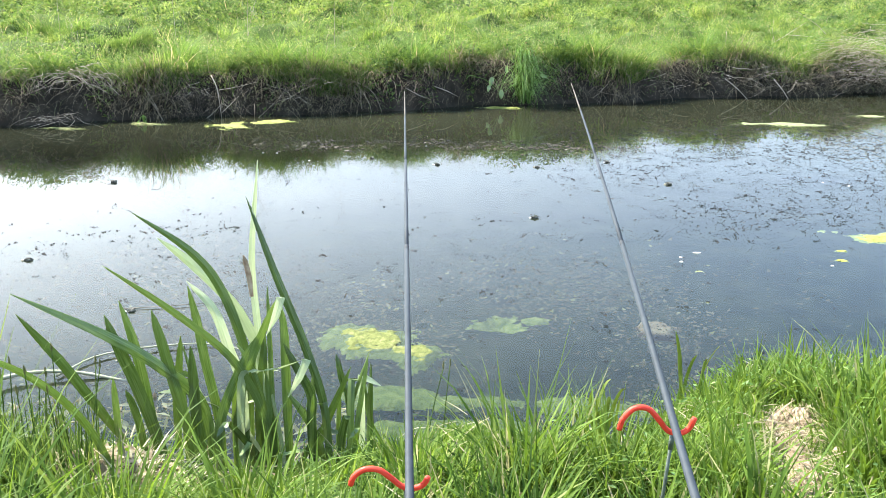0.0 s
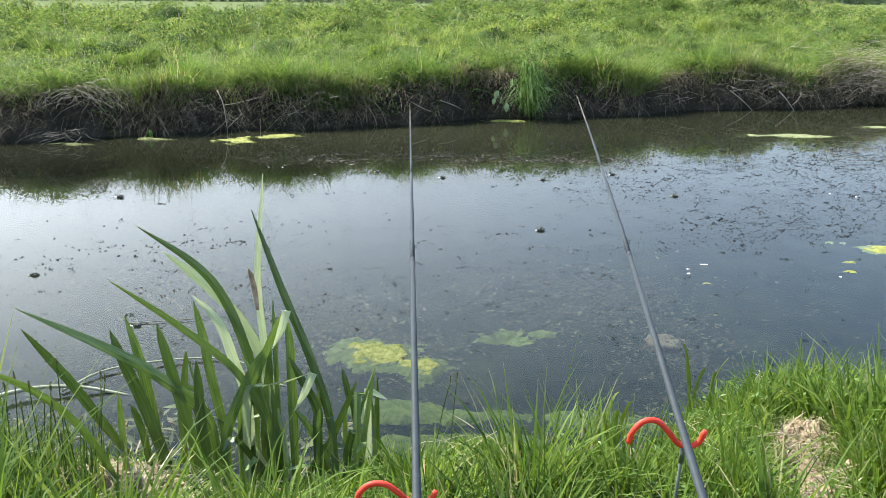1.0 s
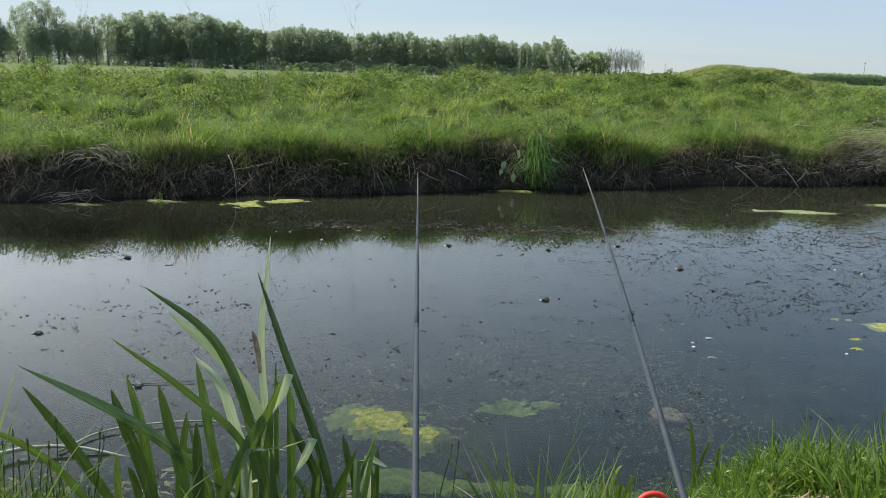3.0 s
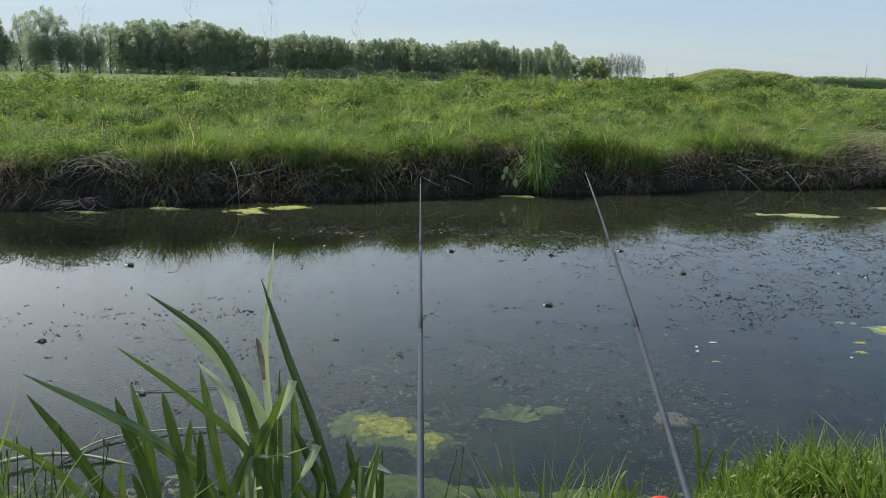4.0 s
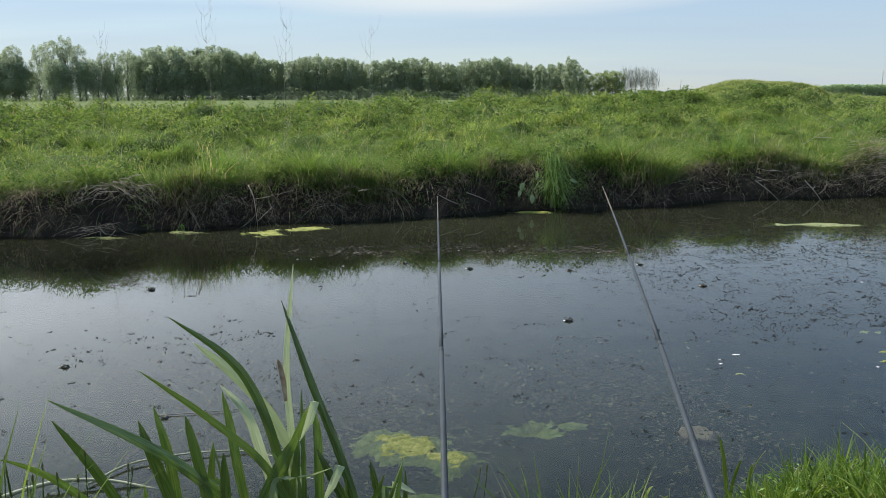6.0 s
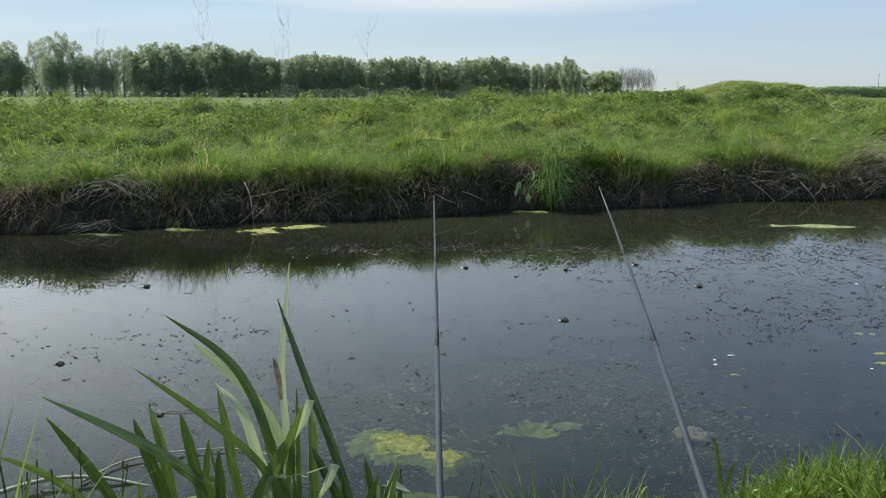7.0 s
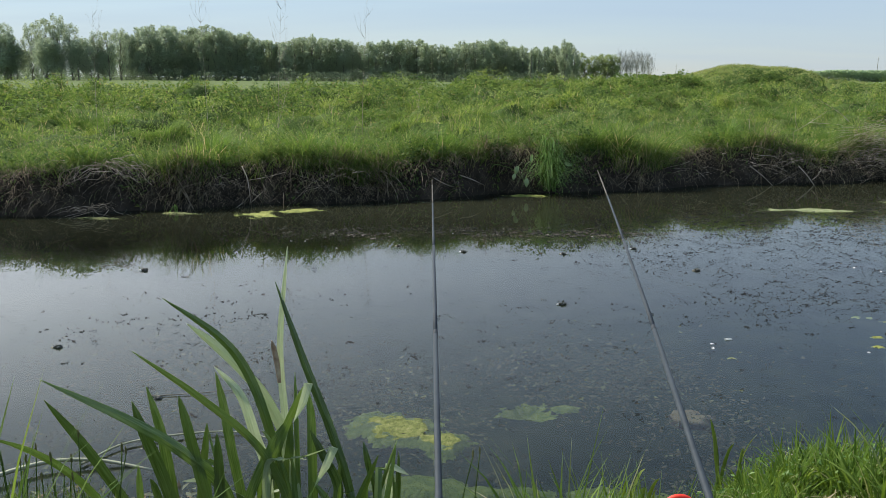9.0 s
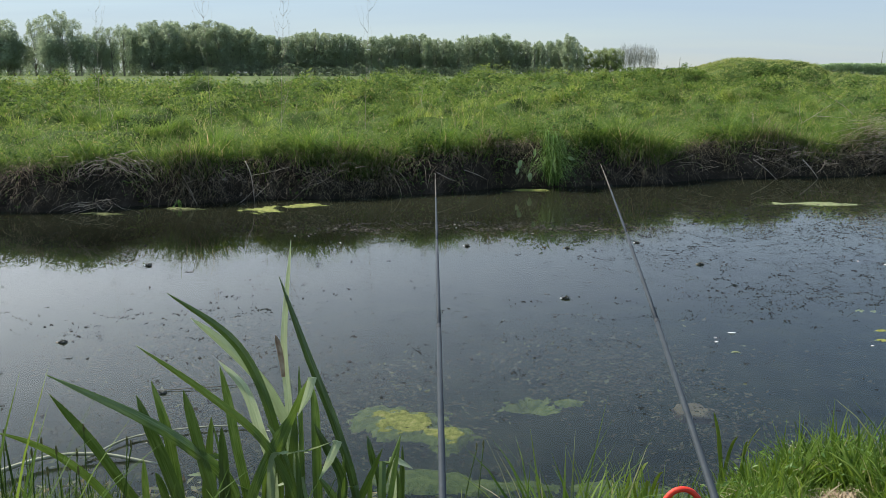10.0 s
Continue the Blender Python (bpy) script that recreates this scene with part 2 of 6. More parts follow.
M_LITTER = foliage("litter", [(0.0, (0.13, 0.10, 0.065)), (0.5, (0.30, 0.24, 0.16)), (0.85, (0.46, 0.39, 0.28)), (1.0, (0.28, 0.27, 0.12))], (0.24, 0.19, 0.12), 5.0, 0.2, 0.8, 0.1)
M_SEED = foliage("seed_head", [(0.0, (0.14, 0.17, 0.06)), (0.6, (0.23, 0.25, 0.11)), (1.0, (0.36, 0.34, 0.2))], (0.2, 0.23, 0.09), 2.0, 0.35, 0.8, 0.05)
M_IRIS = foliage("iris_leaf", [(0.0, (0.0603, 0.104, 0.0253)), (0.5, (0.0973, 0.155, 0.0361)), (1.0, (0.139, 0.202, 0.0496))], (0.176, 0.248, 0.0902), 9.0, 0.45, 0.27, 0.75, island=False, patch_mix=0.7, stretch=(1.0, 0.11, 0.0), sat=0.95, leaf=True)
M_IRIS_LIGHT = foliage("iris_leaf_light", [(0.0, (0.112, 0.181, 0.0451)), (1.0, (0.182, 0.264, 0.0722))], (0.284, 0.363, 0.135), 9.0, 0.45, 0.27, 0.75, island=False, patch_mix=0.7, stretch=(1.0, 0.11, 0.0), sat=0.95, leaf=True)
# near-white iris leaves: the glare of the sky is put into their base colour
M_IRIS_GLARE = foliage("iris_leaf_glare", [(0.0, (0.44, 0.50, 0.32)), (1.0, (0.58, 0.62, 0.45))], (0.30, 0.38, 0.18), 9.0, 0.45, 0.28, 0.8, island=False, patch_mix=0.5, stretch=(1.0, 0.11, 0.0), sat=0.8, leaf=True)
M_TUFT = foliage("tuft_grass", [(0.0, (0.0447, 0.095, 0.0188)), (0.5, (0.0949, 0.185, 0.0366)), (0.9, (0.168, 0.26, 0.0627)), (1.0, (0.335, 0.28, 0.156))], (0.133, 0.21, 0.0418), 1.2, 0.45, 0.6, 0.15)
M_LUSH = foliage("lush_grass", [(0.0, (0.05, 0.12, 0.025)), (0.6, (0.12, 0.22, 0.05)), (1.0, (0.24, 0.33, 0.11))], (0.11, 0.20, 0.045), 3.0, 0.42)
M_REED = solid("dry_reed", [(0.3, (0.20, 0.21, 0.13)), (0.7, (0.34, 0.34, 0.24))], 14.0, 0.7, spec=0.3)
M_DOCK = foliage("dock_leaf", [(0.0, (0.10, 0.19, 0.05)), (1.0, (0.30, 0.38, 0.20))], (0.12, 0.2, 0.06), 5.0, 0.35, 0.3, 0.6, island=False)
M_SEDGE = foliage("sedge", [(0.0, (0.03, 0.06, 0.018)), (0.7, (0.07, 0.12, 0.026)), (1.0, (0.13, 0.17, 0.04))], (0.06, 0.10, 0.02), 3.0, 0.35, 0.65, 0.12)
# leaves of the far wood: distance haze is put into their pale colours
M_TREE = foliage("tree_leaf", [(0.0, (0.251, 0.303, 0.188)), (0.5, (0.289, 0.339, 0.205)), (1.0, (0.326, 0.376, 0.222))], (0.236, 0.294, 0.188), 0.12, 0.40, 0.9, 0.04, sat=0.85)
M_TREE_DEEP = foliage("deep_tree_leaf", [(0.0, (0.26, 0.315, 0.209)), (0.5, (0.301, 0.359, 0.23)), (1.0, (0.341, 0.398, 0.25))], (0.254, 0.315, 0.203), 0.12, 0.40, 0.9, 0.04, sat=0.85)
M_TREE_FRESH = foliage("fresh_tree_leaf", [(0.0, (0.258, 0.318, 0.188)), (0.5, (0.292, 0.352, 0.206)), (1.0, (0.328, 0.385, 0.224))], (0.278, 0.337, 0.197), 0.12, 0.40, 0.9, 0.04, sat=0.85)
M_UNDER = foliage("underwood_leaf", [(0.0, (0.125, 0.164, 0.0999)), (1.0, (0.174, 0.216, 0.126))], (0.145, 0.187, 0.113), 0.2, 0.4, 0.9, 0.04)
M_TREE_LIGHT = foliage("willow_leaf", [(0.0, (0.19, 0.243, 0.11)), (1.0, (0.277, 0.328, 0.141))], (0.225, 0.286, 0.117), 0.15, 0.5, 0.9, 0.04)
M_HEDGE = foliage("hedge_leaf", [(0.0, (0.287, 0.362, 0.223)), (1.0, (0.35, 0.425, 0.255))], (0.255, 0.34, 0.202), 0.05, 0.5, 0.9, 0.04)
M_BARK = solid("bark", [(0.3, (0.11, 0.105, 0.085)), (0.7, (0.22, 0.21, 0.17))], 3.0, 0.9, spec=0.1)
M_BARK_GREY = solid("grey_twigs", [(0.3, (0.26, 0.26, 0.21)), (0.7, (0.38, 0.37, 0.31))], 3.0, 0.9, spec=0.1)
M_DEADWOOD = solid("dead_wood", [(0.3, (0.17, 0.135, 0.10)), (0.5, (0.37, 0.31, 0.24)), (0.72, (0.60, 0.53, 0.43))], 9.0, 0.85, spec=0.15, bump=0.4, bump_scale=60)
M_ALGAE = solid("algae", [(0.3, (0.12, 0.14, 0.03)), (0.5, (0.23, 0.24, 0.05)), (0.72, (0.37, 0.36, 0.10))], 14.0, 0.75, spec=0.3, bump=1.0, bump_scale=55)
M_ALGAE_PALE = solid("pale_algae", [(0.3, (0.10, 0.12, 0.05)), (0.5, (0.18, 0.20, 0.09)), (0.7, (0.27, 0.28, 0.14))], 14.0, 0.8, spec=0.2, bump=0.5, bump_scale=40)
M_ALGAE_MAT = solid("algae_mat", [(0.32, (0.065, 0.08, 0.032)), (0.45, (0.110, 0.125, 0.035)), (0.56, (0.150, 0.158, 0.052)), (0.70, (0.20, 0.202, 0.085))], 26.0, 0.85, spec=0.15, bump=0.7, bump_scale=75)
M_ALGAE_SUNK = solid("sunken_algae", [(0.36, (0.035, 0.042, 0.018)), (0.5, (0.12, 0.125, 0.045)), (0.66, (0.28, 0.275, 0.12))], 28.0, 0.85, spec=0.1, bump=0.8, bump_scale=45)
M_FLECK = foliage("drift", [(0.0, (0.005, 0.007, 0.008)), (0.6, (0.011, 0.013, 0.014)), (0.88, (0.02, 0.021, 0.021)), (1.0, (0.12, 0.115, 0.10))], (0.008, 0.010, 0.011), 1.5, 0.0, 0.8, 0.08)
M_SUNKEN = foliage("sunken_weed", [(0.0, (0.020, 0.018, 0.014)), (0.5, (0.074, 0.055, 0.042)), (0.9, (0.13, 0.10, 0.072)), (1.0, (0.19, 0.18, 0.09))], (0.045, 0.04, 0.03), 1.2, 0.0, 0.8, 0.1)
M_RAFT = foliage("brown_drift", [(0.0, (0.012, 0.011, 0.009)), (0.5, (0.05, 0.044, 0.032)), (0.9, (0.085, 0.076, 0.055)), (1.0, (0.26, 0.25, 0.21))], (0.03, 0.028, 0.02), 2.0, 0.0, 0.8, 0.1)
M_LUMP = solid("drift_lump", [(0.35, (0.02, 0.022, 0.02)), (0.5, (0.07, 0.075, 0.06)), (0.62, (0.20, 0.20, 0.17)), (0.7, (0.5, 0.5, 0.46))], 60.0, 0.7, spec=0.2, bump=0.8, bump_scale=120)
M_WHITE = solid("pale_scrap", [(0.3, (0.62, 0.62, 0.58)), (0.7, (0.82, 0.82, 0.78))], 20.0, 0.6)
M_PINK = solid("sunken_stone", [(0.3, (0.15, 0.10, 0.085)), (0.7, (0.30, 0.21, 0.175))], 9.0, 0.9, spec=0.1, bump=0.6, bump_scale=30)
M_ROD = solid("rod_blank", [(0.3, (0.027, 0.033, 0.039)), (0.7, (0.040, 0.049, 0.058))], 30.0, 0.62, metal=0.0, spec=0.18)
M_ROD_TIP = solid("rod_tip", [(0.3, (0.085, 0.075, 0.06)), (0.7, (0.12, 0.105, 0.085))], 30.0, 0.7, spec=0.12)
M_RING = solid("rod_ring", [(0.3, (0.022, 0.024, 0.027)), (0.7, (0.034, 0.037, 0.041))], 60.0, 0.55, spec=0.25)
M_RED = solid("red_rubber", [(0.3, (0.62, 0.035, 0.018)), (0.7, (0.80, 0.06, 0.03))], 25.0, 0.5, spec=0.3, bump=0.1, bump_scale=90)
M_STEEL = solid("dark_steel", [(0.3, (0.06, 0.075, 0.06)), (0.7, (0.13, 0.15, 0.12))], 40.0, 0.45, metal=0.4)
M_BROWN = solid("withered_sheath", [(0.3, (0.20, 0.11, 0.065)), (0.7, (0.52, 0.40, 0.28))], 30.0, 0.8, spec=0.2)

# water: a clear tinted body under a mirror whose strength follows Fresnel
M_WATER, t, out = material("water")
w_fr = t.nodes.new("ShaderNodeFresnel"); w_fr.inputs["IOR"].default_value = 1.34
w_tr = t.nodes.new("ShaderNodeBsdfTransparent"); w_tr.inputs[0].default_value = (0.66, 0.77, 0.68, 1)
w_gl = t.nodes.new("ShaderNodeBsdfGlossy"); w_gl.inputs["Roughness"].default_value = 0.015
w_mk = t.nodes.new("ShaderNodeBsdfDiffuse"); w_mk.inputs[0].default_value = (0.053, 0.057, 0.033, 1)
w_m0 = t.nodes.new("ShaderNodeMixShader"); w_m0.inputs[0].default_value = 0.13
w_ms = t.nodes.new("ShaderNodeMixShader")
w_b = t.nodes.new("ShaderNodeBump")
w_b.inputs["Strength"].default_value, w_b.inputs["Distance"].default_value = 0.004, 0.02
w_n = noise_of(t, 4.0, 2.0, 0.45, (0.8, 2.0, 1.0))
t.links.new(w_n.outputs[0], w_b.inputs["Height"])
for s in (w_fr, w_gl):
    t.links.new(w_b.outputs[0], s.inputs["Normal"])
# diffuse share of the water: more towards the far bank, less to the right
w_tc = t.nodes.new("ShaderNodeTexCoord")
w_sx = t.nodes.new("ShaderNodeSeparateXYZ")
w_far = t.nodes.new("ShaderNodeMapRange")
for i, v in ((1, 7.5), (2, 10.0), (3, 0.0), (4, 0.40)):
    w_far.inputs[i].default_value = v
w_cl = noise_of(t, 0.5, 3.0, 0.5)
w_share = t.nodes.new("ShaderNodeMath"); w_share.operation = "ADD"; w_share.use_clamp = True
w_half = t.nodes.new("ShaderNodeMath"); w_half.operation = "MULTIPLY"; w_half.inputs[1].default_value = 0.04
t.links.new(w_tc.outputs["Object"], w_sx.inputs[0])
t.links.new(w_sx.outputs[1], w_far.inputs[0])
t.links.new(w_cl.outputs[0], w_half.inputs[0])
t.links.new(w_far.outputs[0], w_share.inputs[0])
t.links.new(w_half.outputs[0], w_share.inputs[1])
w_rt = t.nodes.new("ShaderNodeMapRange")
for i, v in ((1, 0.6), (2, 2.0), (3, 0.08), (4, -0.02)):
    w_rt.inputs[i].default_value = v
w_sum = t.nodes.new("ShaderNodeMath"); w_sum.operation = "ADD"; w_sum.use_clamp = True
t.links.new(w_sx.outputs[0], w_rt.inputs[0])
t.links.new(w_share.outputs[0], w_sum.inputs[0])
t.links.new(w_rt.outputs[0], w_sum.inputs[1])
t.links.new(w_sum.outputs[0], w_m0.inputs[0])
t.links.new(w_fr.outputs[0], w_ms.inputs[0])
t.links.new(w_tr.outputs[0], w_m0.inputs[1])
t.links.new(w_mk.outputs[0], w_m0.inputs[2])
t.links.new(w_m0.outputs[0], w_ms.inputs[1])
t.links.new(w_gl.outputs[0], w_ms.inputs[2])
t.links.new(w_ms.outputs[0], out.inputs[0])


# ---- builders ----
rng = np.random.default_rng(7)


def mesh_of(name, verts, faces, mat, smooth=False):
    me = bpy.data.meshes.new(name)
    me.from_pydata([tuple(v) for v in verts], [], [tuple(f) for f in faces])
    me.materials.append(mat)
    if smooth:
        me.shade_smooth()
    return me


def part(name, me, parent=None, label=""):
    ob = new(name, me)
    if parent is not None:
        ob.parent = parent
    return tagged(ob, label) if label else ob


def thing(name, at, label, category, group="", kind=""):
    ob = new(name)
    ob.empty_display_size = 0.1
    ob.location = at
    return tagged(ob, label, category, group, kind)


def quick_mesh(name, co, loops, sizes, mat):
    """A large mesh straight from arrays: corners, face corners and face sizes."""
    me = bpy.data.meshes.new(name)
    me.vertices.add(len(co))
    me.vertices.foreach_set("co", np.asarray(co, np.float32).ravel())
    me.loops.add(len(loops))
    me.loops.foreach_set("vertex_index", np.asarray(loops, np.int32))
    me.polygons.add(len(sizes))
    starts = np.concatenate(([0], np.cumsum(sizes)[:-1])).astype(np.int32)
    me.polygons.foreach_set("loop_start", starts)
    me.update(calc_edges=True)
    me.validate()
    me.materials.append(mat)
    return me


def blades(name, mat, base, length, width, way, th0, th1, segs, power=1.6):
    """Many grass blades: each starts at its base, leans th0 and bends to th1 (radians from upright) towards way."""
    n = len(base)
    p = np.array(base, float)
    dx, dy = np.cos(way), np.sin(way)
    twist = way + np.pi / 2 + rng.normal(0, 0.5, n)
    side = np.stack([np.cos(twist), np.sin(twist), np.zeros(n)], 1)
    per = 2 * segs + 1
    co = np.zeros((n, per, 3))
    for k in range(segs + 1):
        f = k / segs
        if k == segs:
            co[:, per - 1] = p
        else:
            hw = (width * 0.5 * (1 - f ** power) * (0.75 + 0.25 * min(1, f * 3)))[:, None]
            co[:, 2 * k] = p - side * hw
            co[:, 2 * k + 1] = p + side * hw
        th = th0 + (th1 - th0) * (f + 0.5 / segs)
        step = (length / segs)
        p = p + np.stack([dx * np.sin(th) * step, dy * np.sin(th) * step, np.cos(th) * step], 1)
    pat, sizes = [], []
    for k in range(segs - 1):
        pat += [2 * k, 2 * k + 1, 2 * k + 3, 2 * k + 2]
        sizes.append(4)
    k = segs - 1
    pat += [2 * k, 2 * k + 1, per - 1]
    sizes.append(3)
    loops = (np.arange(n)[:, None] * per + np.array(pat)[None]).ravel()
    return quick_mesh(name, co.reshape(-1, 3), loops, np.tile(sizes, n), mat)


def leaflets(name, mat, pos, size, normal_up=0.5, aspect=0.55):
    """Many small four-cornered leaves, each folded a little along its middle."""
    n = len(pos)
    d = rng.normal(0, 1, (n, 3)); d[:, 2] *= 0.6
    d /= np.linalg.norm(d, axis=1)[:, None]
    up = rng.normal(0, 1, (n, 3)); up[:, 2] += normal_up * 3
    s = np.cross(d, up); s /= np.linalg.norm(s, axis=1)[:, None] + 1e-9
    nn = np.cross(s, d)
    L = size[:, None]
    W = L * aspect * 0.5
    co = np.zeros((n, 4, 3))
    co[:, 0] = pos - d * L * 0.5
    co[:, 1] = pos + s * W + nn * L * 0.08
    co[:, 2] = pos + d * L * 0.5
    co[:, 3] = pos - s * W + nn * L * 0.08
    loops = (np.arange(n)[:, None] * 4 + np.array([0, 1, 2, 0, 2, 3])[None]).ravel()
    return quick_mesh(name, co.reshape(-1, 3), loops, np.full(2 * n, 3), mat)


def tube(name, pts, radii, mat, sides=8):
    """A closed round tube along points, with a radius at each."""
    pts = [Vector(p) for p in pts]
    verts, faces = [], []
    ref = Vector((0.3, 0.2, 0.9)).normalized()
    for i, p in enumerate(pts):
        d = (pts[min(i + 1, len(pts) - 1)] - pts[max(i - 1, 0)]).normalized()
        a = d.cross(ref)
        a = a.normalized() if a.length > 1e-4 else d.orthogonal().normalized()
        b = d.cross(a)
        for k in range(sides):
            w = 2 * math.pi * k / sides
            verts.append(p + (a * math.cos(w) + b * math.sin(w)) * radii[i])
    m = len(pts)
    for i in range(m - 1):
        for k in range(sides):
            k2 = (k + 1) % sides
            faces.append((i * sides + k, i * sides + k2, (i + 1) * sides + k2, (i + 1) * sides + k))
    faces.append(tuple(range(sides - 1, -1, -1)))
    faces.append(tuple(range((m - 1) * sides, m * sides)))
    return mesh_of(name, verts, faces, mat, smooth=True)


def bezier(a, b, c, d, n):
    a, b, c, d = map(Vector, (a, b, c, d))
    return [a * (1 - f) ** 3 + b * 3 * f * (1 - f) ** 2 + c * 3 * f * f * (1 - f) + d * f ** 3 for f in (i / (n - 1) for i in range(n))]


def spline(pts, n):
    """A smooth line (Catmull-Rom) through a few points."""
    P = [Vector(p) for p in pts]
    P = [P[0] * 2 - P[1]] + P + [P[-1] * 2 - P[-2]]
    out_pts = []
    for i in range(n):
        u = i / (n - 1) * (len(P) - 3)
        k = min(int(u), len(P) - 4)
        f = u - k
        p0, p1, p2, p3 = P[k:k + 4]
        out_pts.append(0.5 * ((2 * p1) + (p2 - p0) * f + (2 * p0 - 5 * p1 + 4 * p2 - p3) * f * f + (3 * p1 - p0 - 3 * p2 + p3) * f ** 3))
    return out_pts


# ---- the lie of the land ----
def sstep(a, b, v):
    f = np.clip((v - a) / (b - a), 0, 1)
    return f * f * (3 - 2 * f)


def wob(x, y, s, seed=0.0):
    """Smooth undulation between about -1 and 1."""
    x, y = np.asarray(x, float) * s, np.asarray(y, float) * s
    return (np.sin(1.7 * x + 0.9 * y + seed) + np.sin(-1.1 * x + 2.1 * y + 2.3 * seed + 1.3) + np.sin(2.9 * x + 1.3 * y + 0.7 * seed + 4.1) * 0.6 + np.sin(-3.7 * x + 3.1 * y + seed * 1.9) * 0.4) / 3.0


def rough_field(seed, wave, octaves=1.0):
    """A random undulation of about that wavelength in metres, spread 1, that can be looked up anywhere."""
    cells, cell = 512, 0.07
    g = np.random.default_rng(seed).normal(size=(cells, cells))
    f = np.fft.fftfreq(cells, cell)
    k = np.hypot(f[:, None], f[None, :]) + 1e-6
    h = np.fft.ifft2(np.fft.fft2(g) * np.exp(-(np.log(k * wave) / (0.55 * octaves)) ** 2) / k).real
    h = (h - h.mean()) / h.std()

    def at(x, y):
        u, v = np.asarray(x, float) / cell, np.asarray(y, float) / cell
        i, j = np.floor(u).astype(int), np.floor(v).astype(int)
        a, b = u - i, v - j
        i0, i1, j0, j1 = i % cells, (i + 1) % cells, j % cells, (j + 1) % cells
        return h[i0, j0] * (1 - a) * (1 - b) + h[i1, j0] * a * (1 - b) + h[i0, j1] * (1 - a) * b + h[i1, j1] * a * b
    return at


SWELL, HUMP, KNOB = rough_field(101, 2.6), rough_field(102, 1.0), rough_field(103, 0.45)


def near_edge(x):
    x = np.asarray(x, float)
    return 2.48 + 0.16 * sstep(-0.5, 0.0, x) * (1 - sstep(0.3, 0.6, x)) + 0.58 * sstep(0.45, 1.0, x) + 0.05 * np.sin(5.1 * x + 1) + 0.03 * np.sin(11.3 * x)


def far_edge(x):
    x = np.asarray(x, float)
    return 11.2 + 0.40 * 14 * np.tanh(x / 14) + 0.11 * np.sin(1.9 * x + 0.7) + 0.06 * np.sin(4.3 * x)


def ground_z(x, y):
    x, y = np.asarray(x, float), np.asarray(y, float)
    e = near_edge(x) - y
    d = (y - far_edge(x)) * 0.93
    bed = -0.62 * (1 - np.exp(-np.maximum(np.minimum(-e, -d), 0) / 0.75))
    near = 0.43 * (1 - np.exp(-np.maximum(e, 0) / 0.62)) + 0.02 * wob(x, y, 2.0, 3)
    near = near * sstep(0, 0.15, e)
    lip = 0.40 - 0.12 * (1 - sstep(-4.5, -1.5, x)) + 0.08 * wob(x, x * 0, 0.8, 1) + 0.04 * wob(x, x * 0, 2.6, 5)
    face = lip * sstep(-0.02, 0.30 + 0.16 * wob(x, x * 0, 1.3, 4), d)
    rise = 0.070 * np.clip(d - 0.3, 0, 10.5) + 0.03 * wob(x, y, 0.7, 5) * sstep(0.4, 2, d)
    rise = rise + (0.07 * SWELL(x, y) + 0.064 * HUMP(x, y) + 0.036 * KNOB(x, y)) * sstep(0.35, 1.4, d) * (1 - 0.85 * sstep(12, 15, d))
    fall = -0.72 * sstep(13, 34, d)
    mound = 0.70 * np.exp(-(((x - 9.6) / 2.9) ** 2 + ((y - 31.0) / 3.2) ** 2) ** 1.3) + 0.25 * np.exp(-((x - 6.5) / 6.0) ** 2 - ((y - 27) / 5.0) ** 2)
    brow = (0.06 + 0.07 * (1 - sstep(-3.5, -0.5, x)) + 0.06 * wob(x, x * 0, 1.7, 9) + 0.07 * np.exp(-((x - 0.9) / 0.9) ** 2)) * sstep(0.0, 0.32, d) * (1 - sstep(0.6, 2.4, d))
    far = face + brow + rise + fall + mound * sstep(8, 14, d)
    return np.where(e > 0, near, np.where(d > 0, far, bed))


def spread(stop, first, grow):
    v, s = [0.0], first
    while v[-1] < stop:
        v.append(v[-1] + s)
        s *= grow
    return v


xs = [-10 - v for v in reversed(spread(2600, 0.3, 1.28)[1:])] + list(np.arange(-10, 12.01, 0.125)) + [12 + v for v in spread(2600, 0.3, 1.28)[1:]]
near_rows = spread(2600, 0.035, 1.13)
far_rows = spread(1.0, 0.03, 1.085)
far_rows += list(np.arange(far_rows[-1] + 0.14, 17.0, 0.14))
far_rows += [far_rows[-1] + v for v in spread(2800, 0.14, 1.12)[1:]]
mid_rows = [0.012 * i for i in range(1, 14)] + list(np.linspace(0.2, 0.85, 26)) + [0.86 + 0.01 * i for i in range(14)]
rows_xy = []
X = np.array(xs)
ne, fe = near_edge(X), far_edge(X)
for v in reversed(near_rows):
    rows_xy.append(ne - v)
for f in mid_rows:
    rows_xy.append(ne + (fe - ne) * f)
for v in far_rows:
    rows_xy.append(fe + v)
Y = np.array(rows_xy)
XX = np.broadcast_to(X, Y.shape)
Z = ground_z(XX, Y)
nr, nc = Y.shape
idx = np.arange(nr * nc).reshape(nr, nc)
quads = np.stack([idx[:-1, :-1], idx[:-1, 1:], idx[1:, 1:], idx[1:, :-1]], -1).reshape(-1, 4)
me = quick_mesh("ground", np.stack([XX, Y, Z], -1).reshape(-1, 3), quads.ravel(), np.full(len(quads), 4), M_TURF)
for m in (M_SOIL, M_MUD, M_FIELD):
    me.materials.append(m)
cen = (np.stack([XX, Y, Z], -1).reshape(-1, 3))[quads].mean(1)
dd = (cen[:, 1] - far_edge(cen[:, 0])) * 0.93
ee = near_edge(cen[:, 0]) - cen[:, 1]
slot = np.zeros(len(quads), np.int32)
slot[(dd > -0.04) & (dd < 0.34)] = 1
